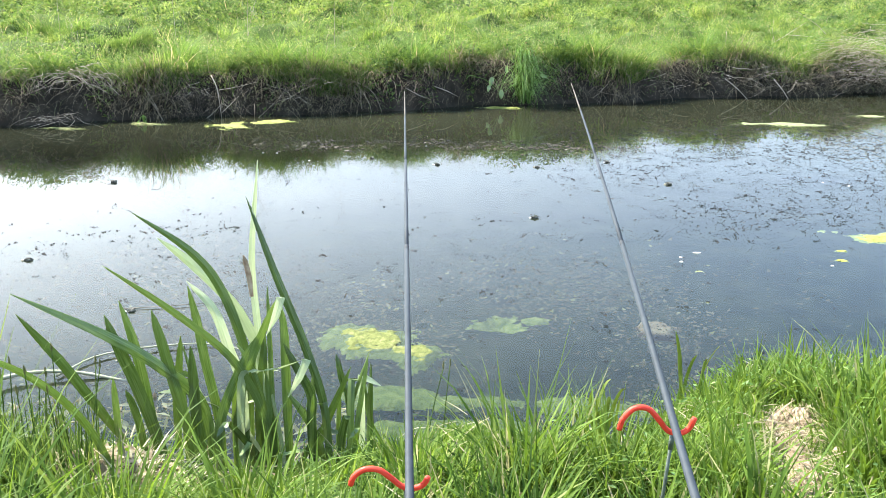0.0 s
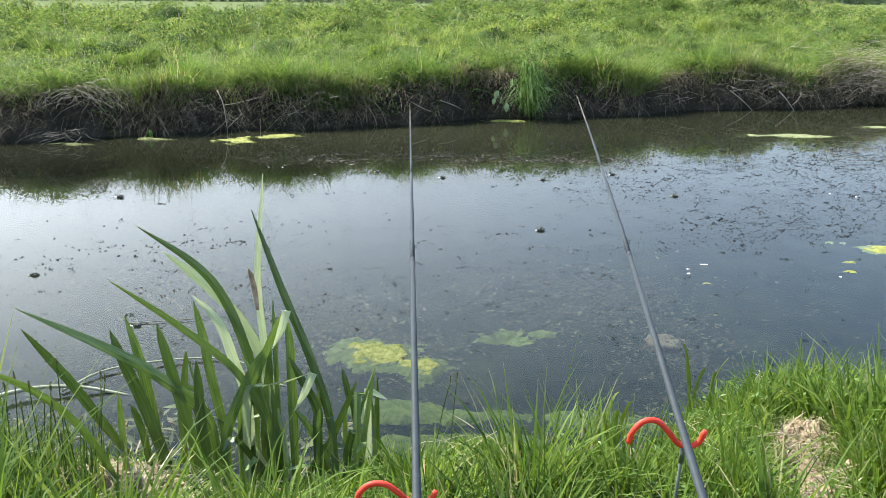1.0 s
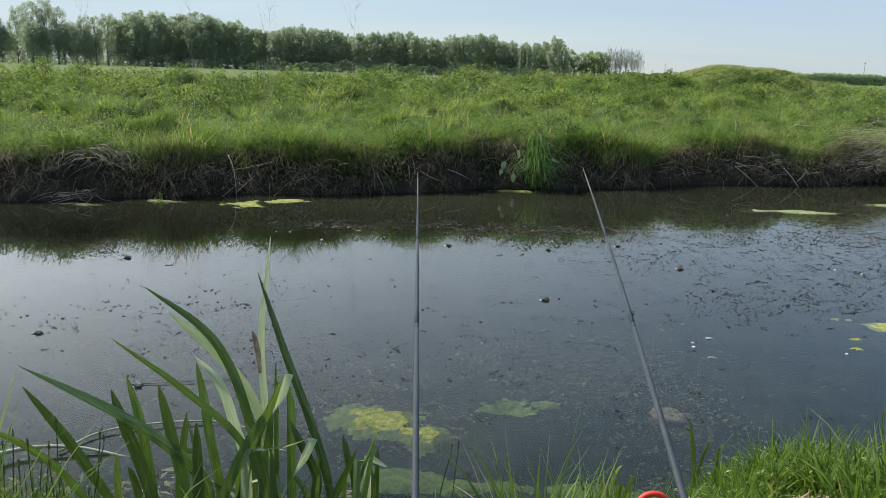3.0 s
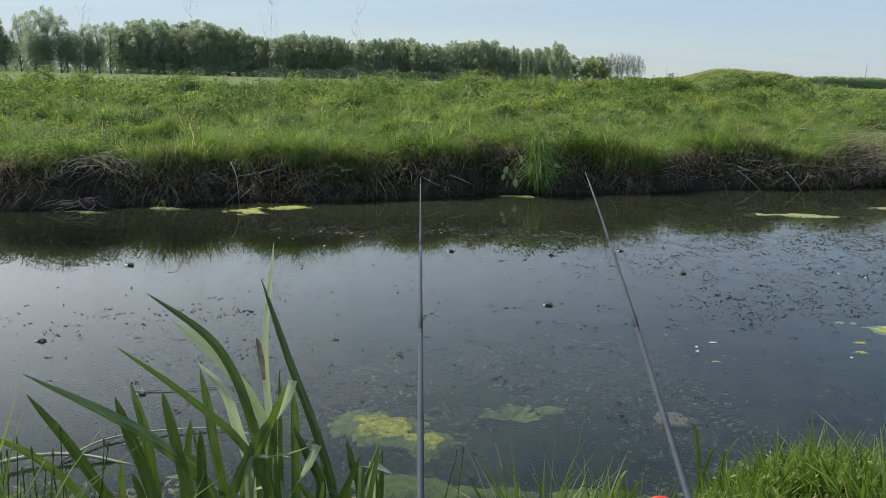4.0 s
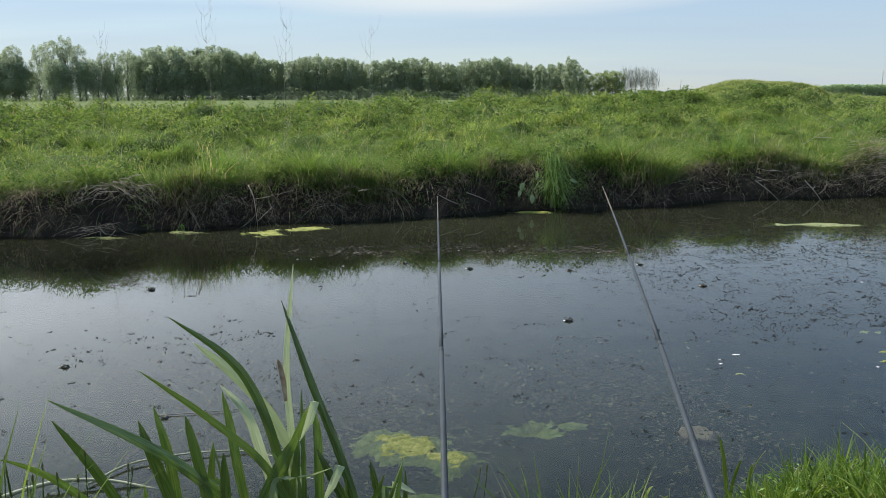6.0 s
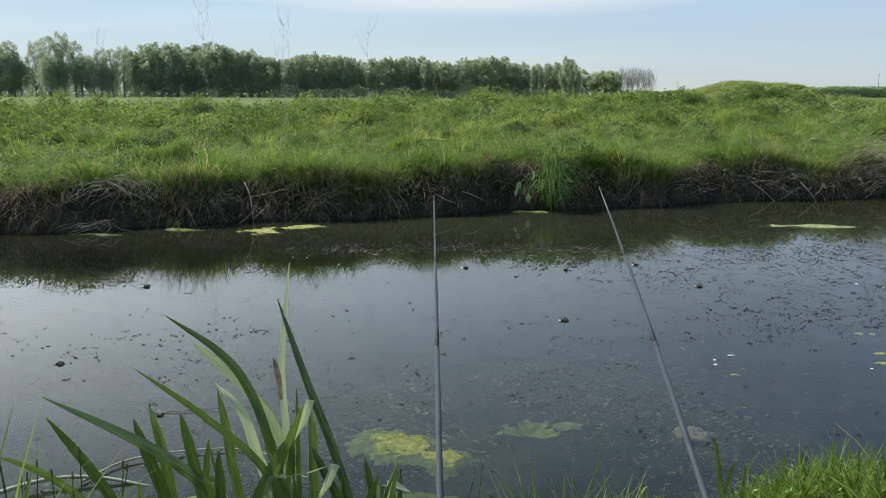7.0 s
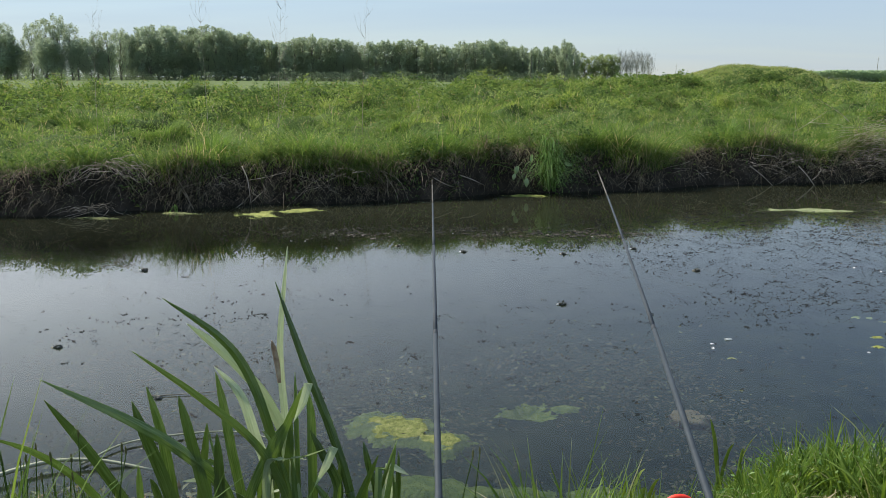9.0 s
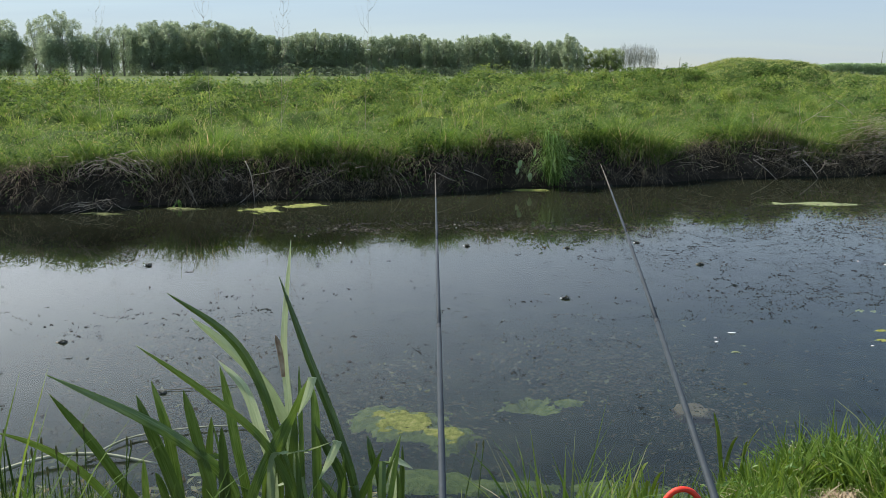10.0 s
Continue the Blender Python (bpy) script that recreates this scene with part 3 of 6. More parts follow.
slot[(ee > -0.05) & (ee < 0.10)] = 1
slot[(dd <= -0.04) & (ee <= -0.05)] = 2
slot[(dd > 20) | (ee > 12)] = 3
me.polygons.foreach_set("material_index", slot)
me.shade_smooth()
tagged(new("ground", me), "grassy meadow with earth banks along a ditch", "ground", kind="structure")

# water sheet, cut along the channel so that it reaches both banks
WY = np.array([ne + (fe - ne) * f for f in np.linspace(0, 1, 15)])
WY[0] -= 0.4
WY[-1] += 0.5
WX = np.broadcast_to(X, WY.shape)
wi = np.arange(WY.size).reshape(WY.shape)
wq = np.stack([wi[:-1, :-1], wi[:-1, 1:], wi[1:, 1:], wi[1:, :-1]], -1).reshape(-1, 4)
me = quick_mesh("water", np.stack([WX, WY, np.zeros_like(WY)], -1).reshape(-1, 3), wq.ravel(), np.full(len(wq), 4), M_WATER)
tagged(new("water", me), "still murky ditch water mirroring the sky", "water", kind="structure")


def scatter(n, x0, x1, y0, y1):
    return rng.uniform(x0, x1, n), rng.uniform(y0, y1, n)


def on_far(n, x0, x1, d0, d1, skew=1.0):
    x = rng.uniform(x0, x1, n)
    d = d0 + (d1 - d0) * rng.uniform(0, 1, n) ** skew
    return x, far_edge(x) + d / 0.93, d


def stuff(name, me, label, category):
    return tagged(new(name, me), label, category, kind="stuff")


# ---- far bank vegetation ----
def clumped(n, centres, x0, x1, d0, d1, r, skew=1.0):
    """Points gathered into clumps, and a vigour for each clump."""
    cx = rng.uniform(x0, x1, centres)
    cd = d0 + (d1 - d0) * rng.uniform(0, 1, centres) ** skew
    vig = rng.uniform(0.15, 1.0, centres) ** 1.3
    k = rng.integers(0, centres, n)
    x = cx[k] + rng.normal(0, r, n)
    d = np.maximum(cd[k] + rng.normal(0, r, n), d0)
    return x, far_edge(x) + d / 0.93, d, vig[k]


# long grass in flopping tufts: each tuft leans its own way, and neighbours lean alike
LEAN, TONE, VIGOUR = rough_field(111, 2.2), rough_field(112, 1.5, 1.6), rough_field(113, 1.1)


def tuft_grass(name, mat, tufts, per, x0, x1, d0, d1, tone0, tone1, high, width, label, skew=1.0):
    cx = rng.uniform(x0, x1, tufts)
    cd = d0 + (d1 - d0) * rng.uniform(0, 1, tufts) ** skew
    cy = far_edge(cx) + cd / 0.93
    tone = TONE(cx, cy) + rng.normal(0, 0.35, tufts)
    ok = (tone > tone0) & (tone < tone1) & ((cy < 25.5) | (cx < 5.0))
    cx, cy, cd = cx[ok], cy[ok], cd[ok]
    m = len(cx)
    vig = np.clip(0.75 + 0.45 * VIGOUR(cx, cy), 0.15, 1.7) * rng.uniform(0.6, 1.25, m)
    way = -1.2 + 1.5 * LEAN(cx, cy) + rng.normal(0, 0.6, m)
    r = rng.uniform(0.05, 0.13, m) * (0.8 + 0.04 * cd)
    k = rng.integers(0, m, m * per)
    a = rng.uniform(0, 6.28, len(k)); q = np.sqrt(rng.uniform(0, 1, len(k)))
    x, y = cx[k] + r[k] * q * np.cos(a), cy[k] + r[k] * q * np.sin(a)
    keep = y > far_edge(x) + 0.12
    x, y, k, a, q = x[keep], y[keep], k[keep], a[keep], q[keep]
    n = len(x)
    dx, dy = np.cos(way[k]) * 0.8 + q * np.cos(a), np.sin(way[k]) * 0.8 + q * np.sin(a)
    return stuff(name, blades(name, mat, np.stack([x, y, ground_z(x, y) - 0.02], 1), rng.uniform(0.55, 1.1, n) * high * vig[k], rng.uniform(0.7, 1.2, n) * width * (0.8 + 0.05 * np.maximum(0, y - far_edge(x))), np.arctan2(dy, dx) + rng.normal(0, 0.8, n), rng.uniform(0.0, 0.45, n), rng.uniform(0.7, 2.3, n), 3), label, "grass")


tuft_grass("bank_grass", M_GRASS_FAR, 3600, 36, -9.5, 12, 0.18, 7.5, -0.45, 9, 0.28, 0.0065, "long sunlit meadow grass on the opposite bank", 1.15)
tuft_grass("fresh_grass", M_GRASS_FRESH, 2300, 30, -9.5, 12, 0.3, 8.0, 0.55, 9, 0.26, 0.0075, "yellow-green young grass in the meadow")
tuft_grass("deep_grass", M_GRASS_DEEP, 3200, 36, -9.5, 12, 0.2, 7.5, -9, -0.25, 0.27, 0.0065, "dark green lush grass in the meadow", 1.15)
tuft_grass("meadow_grass", M_GRASS_FAR, 3000, 16, -14, 18, 6.5, 16.5, -9, 9, 0.28, 0.013, "rough meadow grass sloping up from the ditch")
x, y, d = on_far(42000, -10, 12.5, 0.2, 8.0, 1.2)
n = len(x)
stuff("short_meadow_grass", blades("short_meadow_grass", M_GRASS_FAR, np.stack([x, y, ground_z(x, y) - 0.01], 1), rng.uniform(0.06, 0.17, n), rng.uniform(0.007, 0.012, n), rng.uniform(0, 6.28, n), rng.uniform(0.0, 0.6, n), rng.uniform(0.6, 1.9, n), 2), "short green grass between the tufts", "grass")


def weed_domes(name, mat, cx, cy, cr, ch, density, leaf, label):
    """Rounded bushy weeds: leaves lie over each dome's outside, ragged, open towards the foot."""
    count = np.maximum(12, density * cr * (cr + ch) * 60).astype(int)
    k = np.repeat(np.arange(len(cx)), count)
    n = len(k)
    a = rng.uniform(0, 6.28, n)
    up = rng.uniform(0.05, 1.0, n)
    q = np.sqrt(1 - up * up) * rng.uniform(0.75, 1.12, n)
    wave = 1 + 0.22 * np.sin(3 * a + k * 1.7) + 0.15 * np.sin(5 * a + k)
    x, y = cx[k] + cr[k] * q * np.cos(a) * wave, cy[k] + cr[k] * q * np.sin(a) * wave
    z = ground_z(x, y) + ch[k] * up * rng.uniform(0.72, 1.12, n) + 0.01
    return stuff(name, leaflets(name, mat, np.stack([x, y, z], 1), rng.uniform(0.6, 1.5, n) * leaf, 0.55, 0.42), label, "weeds")


WEEDY = rough_field(121, 2.4, 1.5)
for name, mat, n, bias, leaf, label in (("leafy_weeds", M_WEED, 900, 0.0, 0.070, "dense leafy green weeds along the crest"), ("dark_weeds", M_WEED_DARK, 400, -0.2, 0.064, "dark bramble leaves among the meadow weeds"), ("pale_weeds", M_WEED_PALE, 420, -0.05, 0.058, "pale yellow-green weed tops along the crest")):
    cx = rng.uniform(-15, 19, n)
    cd = 1.5 + 11.0 * rng.uniform(0, 1, n) ** 0.75
    cy = far_edge(cx) + cd / 0.93
    on_mound = np.exp(-(((cx - 9.6) / 4.2) ** 2 + ((cy - 30.0) / 4.5) ** 2))
    ok = WEEDY(cx, cy + 240 * leaf) + 0.42 * np.minimum(cd - 6.2, 4.5) - 5.0 * on_mound + bias > rng.normal(0.3, 0.35, n)
    cx, cy, cd = cx[ok], cy[ok], cd[ok]
    m = len(cx)
    weed_domes(name, mat, cx, cy, rng.uniform(0.16, 0.55, m), rng.uniform(0.10, 0.34, m) * (0.6 + 0.55 * sstep(4, 8, cd) * (1 - 0.6 * sstep(1.0, 5.0, cx))), 12.0, leaf, label)
# dark herbs that bulge over the bank's lip, and the rough hollow in front of the mound
for name, mat, spots, label in (("lip_nettles", M_WEED_DARK, ((-5.3, 0.30, 0.26, 4), (-4.9, 0.5, 0.3, 3), (-0.95, 0.25, 0.35, 4), (-0.45, 0.28, 0.3, 4), (0.35, 0.30, 0.35, 4), (1.35, 0.30, 0.42, 5), (1.9, 0.35, 0.3, 3), (2.6, 0.35, 0.3, 3), (3.6, 0.3, 0.3, 3), (-2.1, 0.3, 0.25, 3), (-6.4, 0.3, 0.25, 4)), "dark nettles bulging over the bank's lip"), ("lip_herbs", M_WEED, ((-4.4, 0.45, 0.35, 4), (-3.9, 0.35, 0.3, 3), (-2.6, 0.40, 0.3, 4), (-1.7, 0.4, 0.3, 3), (0.0, 0.35, 0.35, 4), (0.75, 0.5, 0.4, 4), (2.2, 0.5, 0.35, 4), (3.1, 0.45, 0.35, 4), (4.1, 0.5, 0.35, 4), (5.0, 0.55, 0.35, 4), (5.9, 0.6, 0.4, 4)), "green herbs leaning over the bank's lip")):
    cx, cd, cr, ch = [], [], [], []
    for sx, sd, sr, m in spots:
        for k in range(m):
            cx.append(sx + rng.normal(0, 0.20)); cd.append(max(0.10, sd + rng.normal(0, 0.12)))
            cr.append(sr * rng.uniform(0.35, 0.75)); ch.append(sr * rng.uniform(0.45, 0.95))
    cx, cd = np.array(cx), np.array(cd)
    weed_domes(name, mat, cx, far_edge(cx) + cd / 0.93, np.array(cr), np.array(ch), 26.0, 0.045, label)
# the hollow before the mound: its shade is put in as dark leaves
cx, cy = rng.normal(8.7, 0.60, 30), rng.normal(26.6, 0.35, 30)
weed_domes("bramble_patch", M_WEED_DARK, cx, cy, rng.uniform(0.15, 0.4, 30), rng.uniform(0.12, 0.3, 30), 16.0, 0.06, "dark leaves standing in for the shaded hollow before the mound")
cx, cy = rng.normal(9.0, 2.2, 70), rng.normal(28.6, 1.3, 70)
weed_domes("mound_weeds", M_WEED_PALE, cx, cy, rng.uniform(0.12, 0.4, 70), rng.uniform(0.03, 0.10, 70), 16.0, 0.04, "low weeds scattered over the mound")
# the mound and the ground behind the crest
x = rng.normal(9.0, 3.4, 34000); y = rng.normal(29.5, 3.0, 34000)
n = len(x)
stuff("mound_grass", blades("mound_grass", M_MOUND, np.stack([x, y, ground_z(x, y) - 0.01], 1), rng.uniform(0.05, 0.13, n), rng.uniform(0.012, 0.022, n), rng.uniform(0, 6.28, n), rng.uniform(0.2, 1.0, n), rng.uniform(0.8, 1.7, n), 2), "yellow-green grass on a low earth mound", "grass")
x = rng.uniform(-34, 42, 24000); y = far_edge(x) + rng.uniform(14, 50, 24000)
n = len(x)
stuff("field_grass", blades("field_grass", M_GRASS_FAR, np.stack([x, y, ground_z(x, y) - 0.01], 1), rng.uniform(0.06, 0.15, n), rng.uniform(0.025, 0.05, n), rng.uniform(0, 6.28, n), rng.uniform(0.4, 1.0, n), rng.uniform(0.8, 1.7, n), 2), "pale grass of the field behind the bank", "grass")
def thatchy(x):
    """How much withered grass hangs down the bank's face along it."""
    at = 0.30 - 0.16 * sstep(0.5, 2.0, x) + 0.14 * np.sin(2.3 * x)
    for c, w, h in ((-3.0, 0.50, 0.9), (-1.45, 0.28, 0.9), (2.35, 0.30, 0.5), (4.9, 0.7, 0.6), (6.6, 0.6, 0.7), (-6.5, 0.8, 0.5)):
        at = at + h * np.exp(-((x - c) / w) ** 2)
    return at


# dead thatch that hangs over the bank's face
x, y, d = on_far(14000, -9, 11, 0.02, 0.42)
keep = thatchy(x) > rng.uniform(0, 1, len(x))
x, y, d = x[keep], y[keep], d[keep]
n = len(x)
stuff("hanging_thatch", blades("hanging_thatch", M_THATCH, np.stack([x, y, ground_z(x, y) + 0.01], 1), rng.uniform(0.12, 0.38, n) * (0.8 + 0.35 * wob(x, y * 0, 1.1, 3)), rng.uniform(0.005, 0.009, n), rng.normal(-1.57, 0.5, n), rng.uniform(0.5, 1.4, n), rng.uniform(2.0, 3.0, n), 3), "withered grass hanging over the dark bank", "grass")
x, y, d = on_far(13000, -9, 11, 0.24, 0.62)
n = len(x)
keep = wob(x, y * 0, 1.6, 7) > rng.uniform(-0.25, 0.8, n)
x, y, d = x[keep], y[keep], d[keep]
n = len(x)
stuff("overhanging_grass", blades("overhanging_grass", M_GRASS_FAR, np.stack([x, y, ground_z(x, y) + 0.02], 1), rng.uniform(0.16, 0.42, n), rng.uniform(0.005, 0.009, n), rng.normal(-1.57, 0.7, n), rng.uniform(0.3, 1.1, n), rng.uniform(1.8, 2.9, n), 4), "green grass drooping over the bank's lip", "grass")


def lip_clumps(name, mat, count, per, label, reach):
    cx = rng.uniform(-9, 11, count)
    if mat is M_THATCH:
        cx = cx[thatchy(cx) > rng.uniform(0, 0.8, count)]
        count = len(cx)
    k = rng.integers(0, count, count * per)
    big = rng.uniform(0.25, 1.45, count)
    x = cx[k] + rng.normal(0, 0.10, len(k))
    d = np.clip(rng.normal(0.32, 0.10, len(k)), 0.16 if mat is not M_THATCH else 0.04, 0.7)
    y = far_edge(x) + d / 0.93
    n = len(x)
    return stuff(name, blades(name, mat, np.stack([x, y, ground_z(x, y) + 0.01], 1), rng.uniform(0.5, 1.1, n) * reach * big[k], rng.uniform(0.005, 0.010, n), rng.normal(-1.57, 0.9, n), rng.uniform(0.0, 0.8, n), rng.uniform(0.9, 2.7, n), 4), label, "grass")


lip_clumps("lip_grass", M_GRASS_FAR, 84, 200, "tufts of green grass hanging over the bank", 0.46)
lip_clumps("lip_straw", M_THATCH, 46, 150, "tufts of withered grass hanging over the bank", 0.48)
x, y, d, v = clumped(22000, 200, -10, 12, 0.6, 7.5, 0.16)
n = len(x)
stuff("meadow_herbs", leaflets("meadow_herbs", M_WEED, np.stack([x, y, ground_z(x, y) + rng.uniform(0.03, 0.22, n) * (0.4 + 0.8 * v)], 1), rng.uniform(0.02, 0.05, n), 0.5), "patches of leafy herbs in the meadow grass", "herbs")
x, y, d = on_far(11000, -10, 12, 0.15, 11, 1.1)
n = len(x)
stuff("seed_heads", leaflets("seed_heads", M_SEED, np.stack([x, y, ground_z(x, y) + rng.uniform(0.12, 0.34, n) * np.clip(0.8 + 0.3 * VIGOUR(x, y), 0.3, 1.4)], 1), rng.uniform(0.015, 0.045, n), 0.1, 0.35), "pale seed heads over the meadow grass", "seed heads")
x, y, d = on_far(3600, -10, 12, 0.25, 10, 1.2)
n = len(x)
stuff("dry_stems", blades("dry_stems", M_STRAW, np.stack([x, y, ground_z(x, y)], 1), rng.uniform(0.12, 0.42, n), rng.uniform(0.004, 0.008, n), rng.uniform(0, 6.28, n), rng.uniform(0.0, 1.2, n), rng.uniform(0.2, 1.9, n), 3), "thin bleached stems standing in the meadow", "dry stems")
x, y, d, v = clumped(40000, 150, -9, 11, 0.20, 0.95, 0.15)
n = len(x)
stuff("bank_herbs", leaflets("bank_herbs", M_WEED, np.stack([x, y, ground_z(x, y) + rng.uniform(-0.02, 0.26, n) * (0.4 + v)], 1), rng.uniform(0.018, 0.05, n), 0.4, 0.4), "leafy herbs growing along the bank's lip", "herbs")


# ---- trees at the field's far edge ----
def crown_points(n, lobes, rnd):
    """Leaves through the crown's lobes, thickest towards the outside of each."""
    g = np.random.default_rng(rnd.randrange(10 ** 6))
    L = np.array(lobes)
    wgt = L[:, 3] * L[:, 4]
    k = g.choice(len(L), n, p=wgt / wgt.sum())
    v = g.normal(0, 1, (n, 3))
    v[:, 2] = np.where(v[:, 2] < -0.6, -v[:, 2], v[:, 2])
    v /= np.linalg.norm(v, axis=1)[:, None]
    v *= (g.uniform(0.2, 1.0, n) ** 0.6 + g.normal(0, 0.12, n))[:, None]
    p = L[k, :3] + v * np.stack([L[k, 3], L[k, 3], L[k, 4]], 1)
    return p


def make_tree(seed, height, spread_r, low, mat, leaves, leaf, label, name="tree", bare=False, open_crown=0.0):
    rnd = random.Random(seed)
    root = thing(name, (0, 0, 0), label, "tree", "trees of the wood")
    bark = M_BARK_GREY if bare else M_BARK
    top = height * (0.9 if bare else 0.85)
    trunk = spline([(0, 0, -0.3), (rnd.uniform(-.3, .3), 0, top * 0.35), (rnd.uniform(-.5, .5), rnd.uniform(-.4, .4), top * 0.7), (rnd.uniform(-.6, .6), 0, top)], 9)
    part("trunk", tube("trunk", trunk, [height * 0.013 * (1 - 0.85 * i / 8) for i in range(9)], bark, 7), root)
    lobes = []
    count = 16 if bare else 34
    for k in range(count):
        g = (k + 0.5) / count
        f = low + (0.93 - low) * g
        a = k * 2.4 + rnd.uniform(-.5, .5)
        # widest a little below the middle, rounded to the top
        taper = math.sqrt(max(0.02, 1 - ((g - 0.42) / 0.62) ** 2))
        r = spread_r * taper * rnd.uniform(0.3, 0.72)
        p = Vector((math.cos(a) * r, math.sin(a) * r, height * f + rnd.uniform(-.3, .3)))
        start = trunk[min(8, int(8 * max(0.1, f - 0.22)))]
        size = spread_r * rnd.uniform(0.20, 0.42) * (1 - 0.4 * open_crown) * (0.65 + 0.35 * taper)
        lobes.append((p.x, p.y, p.z, size, min(size * rnd.uniform(0.9, 1.9), height * 1.0 - p.z + 0.5)))
        if not bare and k % 2:
            continue
        limb = spline([start, (start + p) * 0.5 + Vector((0, 0, -0.15)), p], 5)
        part("limb", tube("limb", limb, [height * 0.007 * (1 - 0.75 * i / 4) for i in range(5)], bark, 4), root)
    if bare:
        base = np.array([(l[0], l[1], l[2]) for l in lobes for _ in range(46)])
        m = len(base)
        part("crown", blades("crown", M_BARK_GREY, base + rng.normal(0, 0.6, (m, 3)) - np.array([0, 0, 0.6]), rng.uniform(0.6, 1.9, m), np.full(m, 0.04), rng.uniform(0, 6.28, m), rng.uniform(0, 0.5, m), rng.uniform(0.1, 0.7, m), 2), root, "leafless grey twigs")
    else:
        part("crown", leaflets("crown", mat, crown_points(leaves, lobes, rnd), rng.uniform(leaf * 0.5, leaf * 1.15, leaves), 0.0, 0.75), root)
    return root


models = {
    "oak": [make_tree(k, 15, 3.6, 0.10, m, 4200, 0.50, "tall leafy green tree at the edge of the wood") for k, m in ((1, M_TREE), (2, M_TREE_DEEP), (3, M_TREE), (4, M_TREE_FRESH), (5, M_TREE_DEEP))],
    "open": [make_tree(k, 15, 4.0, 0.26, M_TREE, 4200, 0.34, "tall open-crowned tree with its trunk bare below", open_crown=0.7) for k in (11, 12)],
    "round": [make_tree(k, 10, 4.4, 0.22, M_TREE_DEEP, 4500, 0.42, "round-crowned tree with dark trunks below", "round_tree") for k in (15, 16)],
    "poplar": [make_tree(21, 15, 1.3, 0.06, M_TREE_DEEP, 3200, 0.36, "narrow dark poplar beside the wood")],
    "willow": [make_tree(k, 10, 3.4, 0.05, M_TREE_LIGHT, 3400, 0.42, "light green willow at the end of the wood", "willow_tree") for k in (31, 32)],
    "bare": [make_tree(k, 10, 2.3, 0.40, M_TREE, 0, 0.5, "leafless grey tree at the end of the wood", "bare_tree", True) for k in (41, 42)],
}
used = set()
rt = random.Random(5)


def plant_tree(kind, px, depth, height):
    """px: metres across at 300 m; the tree is set at its own depth on that line of sight."""
    src = rt.choice(models[kind])
    k = height / (10 if kind in ("willow", "bare", "round") else 15)
    xx = px * depth / 300.0
    m = Matrix.LocRotScale((xx, depth, float(ground_z(xx, depth)) - 0.1), Euler((0, 0, rt.uniform(0, 6.28))), (k * rt.uniform(0.9, 1.15), k * rt.uniform(0.9, 1.15), k))
    if src.name not in used:
        used.add(src.name)
        src.matrix_basis = m
    else:
        copy_thing(src, m if src.scale[0] == 1 else m @ Matrix.Diagonal((1 / src.scale[0], 1 / src.scale[1], 1 / src.scale[2], 1)))


def wood_height(px):
    """The roofline of the wood along its length, in metres."""
    return 14.6 + 4.8 * math.exp(-((px + 98) / 28) ** 2) + 0.8 * math.sin(px * 0.21) - 1.5 * max(0, (px - 0) / 30) * (px > 0)


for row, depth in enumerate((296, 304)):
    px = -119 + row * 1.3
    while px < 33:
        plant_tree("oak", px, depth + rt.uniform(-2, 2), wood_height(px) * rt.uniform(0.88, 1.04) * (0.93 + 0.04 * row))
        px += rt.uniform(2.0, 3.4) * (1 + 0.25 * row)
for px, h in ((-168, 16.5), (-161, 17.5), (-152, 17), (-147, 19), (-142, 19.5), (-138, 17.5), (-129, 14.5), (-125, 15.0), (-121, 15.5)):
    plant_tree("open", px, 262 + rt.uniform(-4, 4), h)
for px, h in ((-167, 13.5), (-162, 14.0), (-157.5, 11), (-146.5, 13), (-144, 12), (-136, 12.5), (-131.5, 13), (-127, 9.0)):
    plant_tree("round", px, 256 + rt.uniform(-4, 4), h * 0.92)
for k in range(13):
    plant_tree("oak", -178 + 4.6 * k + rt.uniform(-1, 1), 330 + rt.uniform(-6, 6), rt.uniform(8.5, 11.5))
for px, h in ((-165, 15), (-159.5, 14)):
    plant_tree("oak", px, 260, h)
for px in (20, 22.5, 24.5):
    plant_tree("poplar", px, 285, 11.2)
plant_tree("oak", 31.5, 284, 13.5)
plant_tree("oak", 34.5, 286, 11.0)
for px in (37, 40.5, 43.5, 46, 48):
    plant_tree("willow", px, 290 + rt.uniform(-3, 3), rt.uniform(8.5, 10))
for px in (50, 52, 53.5, 55.5, 57.5, 59.5):
    plant_tree("bare", px, 290 + rt.uniform(-3, 3), rt.uniform(9.2, 10.4))
for px in (-180, -188, -197, -207, -218, -230):
    plant_tree("oak", px, 300, rt.uniform(13, 17))

for family in models.values():
    for src in family:
        if src.name not in used:
            for ob in (*src.children_recursive, src):
                bpy.data.objects.remove(ob)

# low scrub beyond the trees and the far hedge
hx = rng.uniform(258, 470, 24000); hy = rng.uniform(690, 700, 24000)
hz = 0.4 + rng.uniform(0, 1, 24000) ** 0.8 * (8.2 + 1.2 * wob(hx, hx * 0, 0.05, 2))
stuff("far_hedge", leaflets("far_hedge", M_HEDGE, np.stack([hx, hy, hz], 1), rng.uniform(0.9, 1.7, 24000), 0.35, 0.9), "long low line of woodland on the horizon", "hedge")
hx = rng.uniform(56, 110, 5000); hy = rng.uniform(300, 312, 5000)
hz = 0.3 + rng.uniform(0, 1, 5000) ** 0.8 * (2.8 + 1.3 * wob(hx, hx * 0, 0.25, 4))
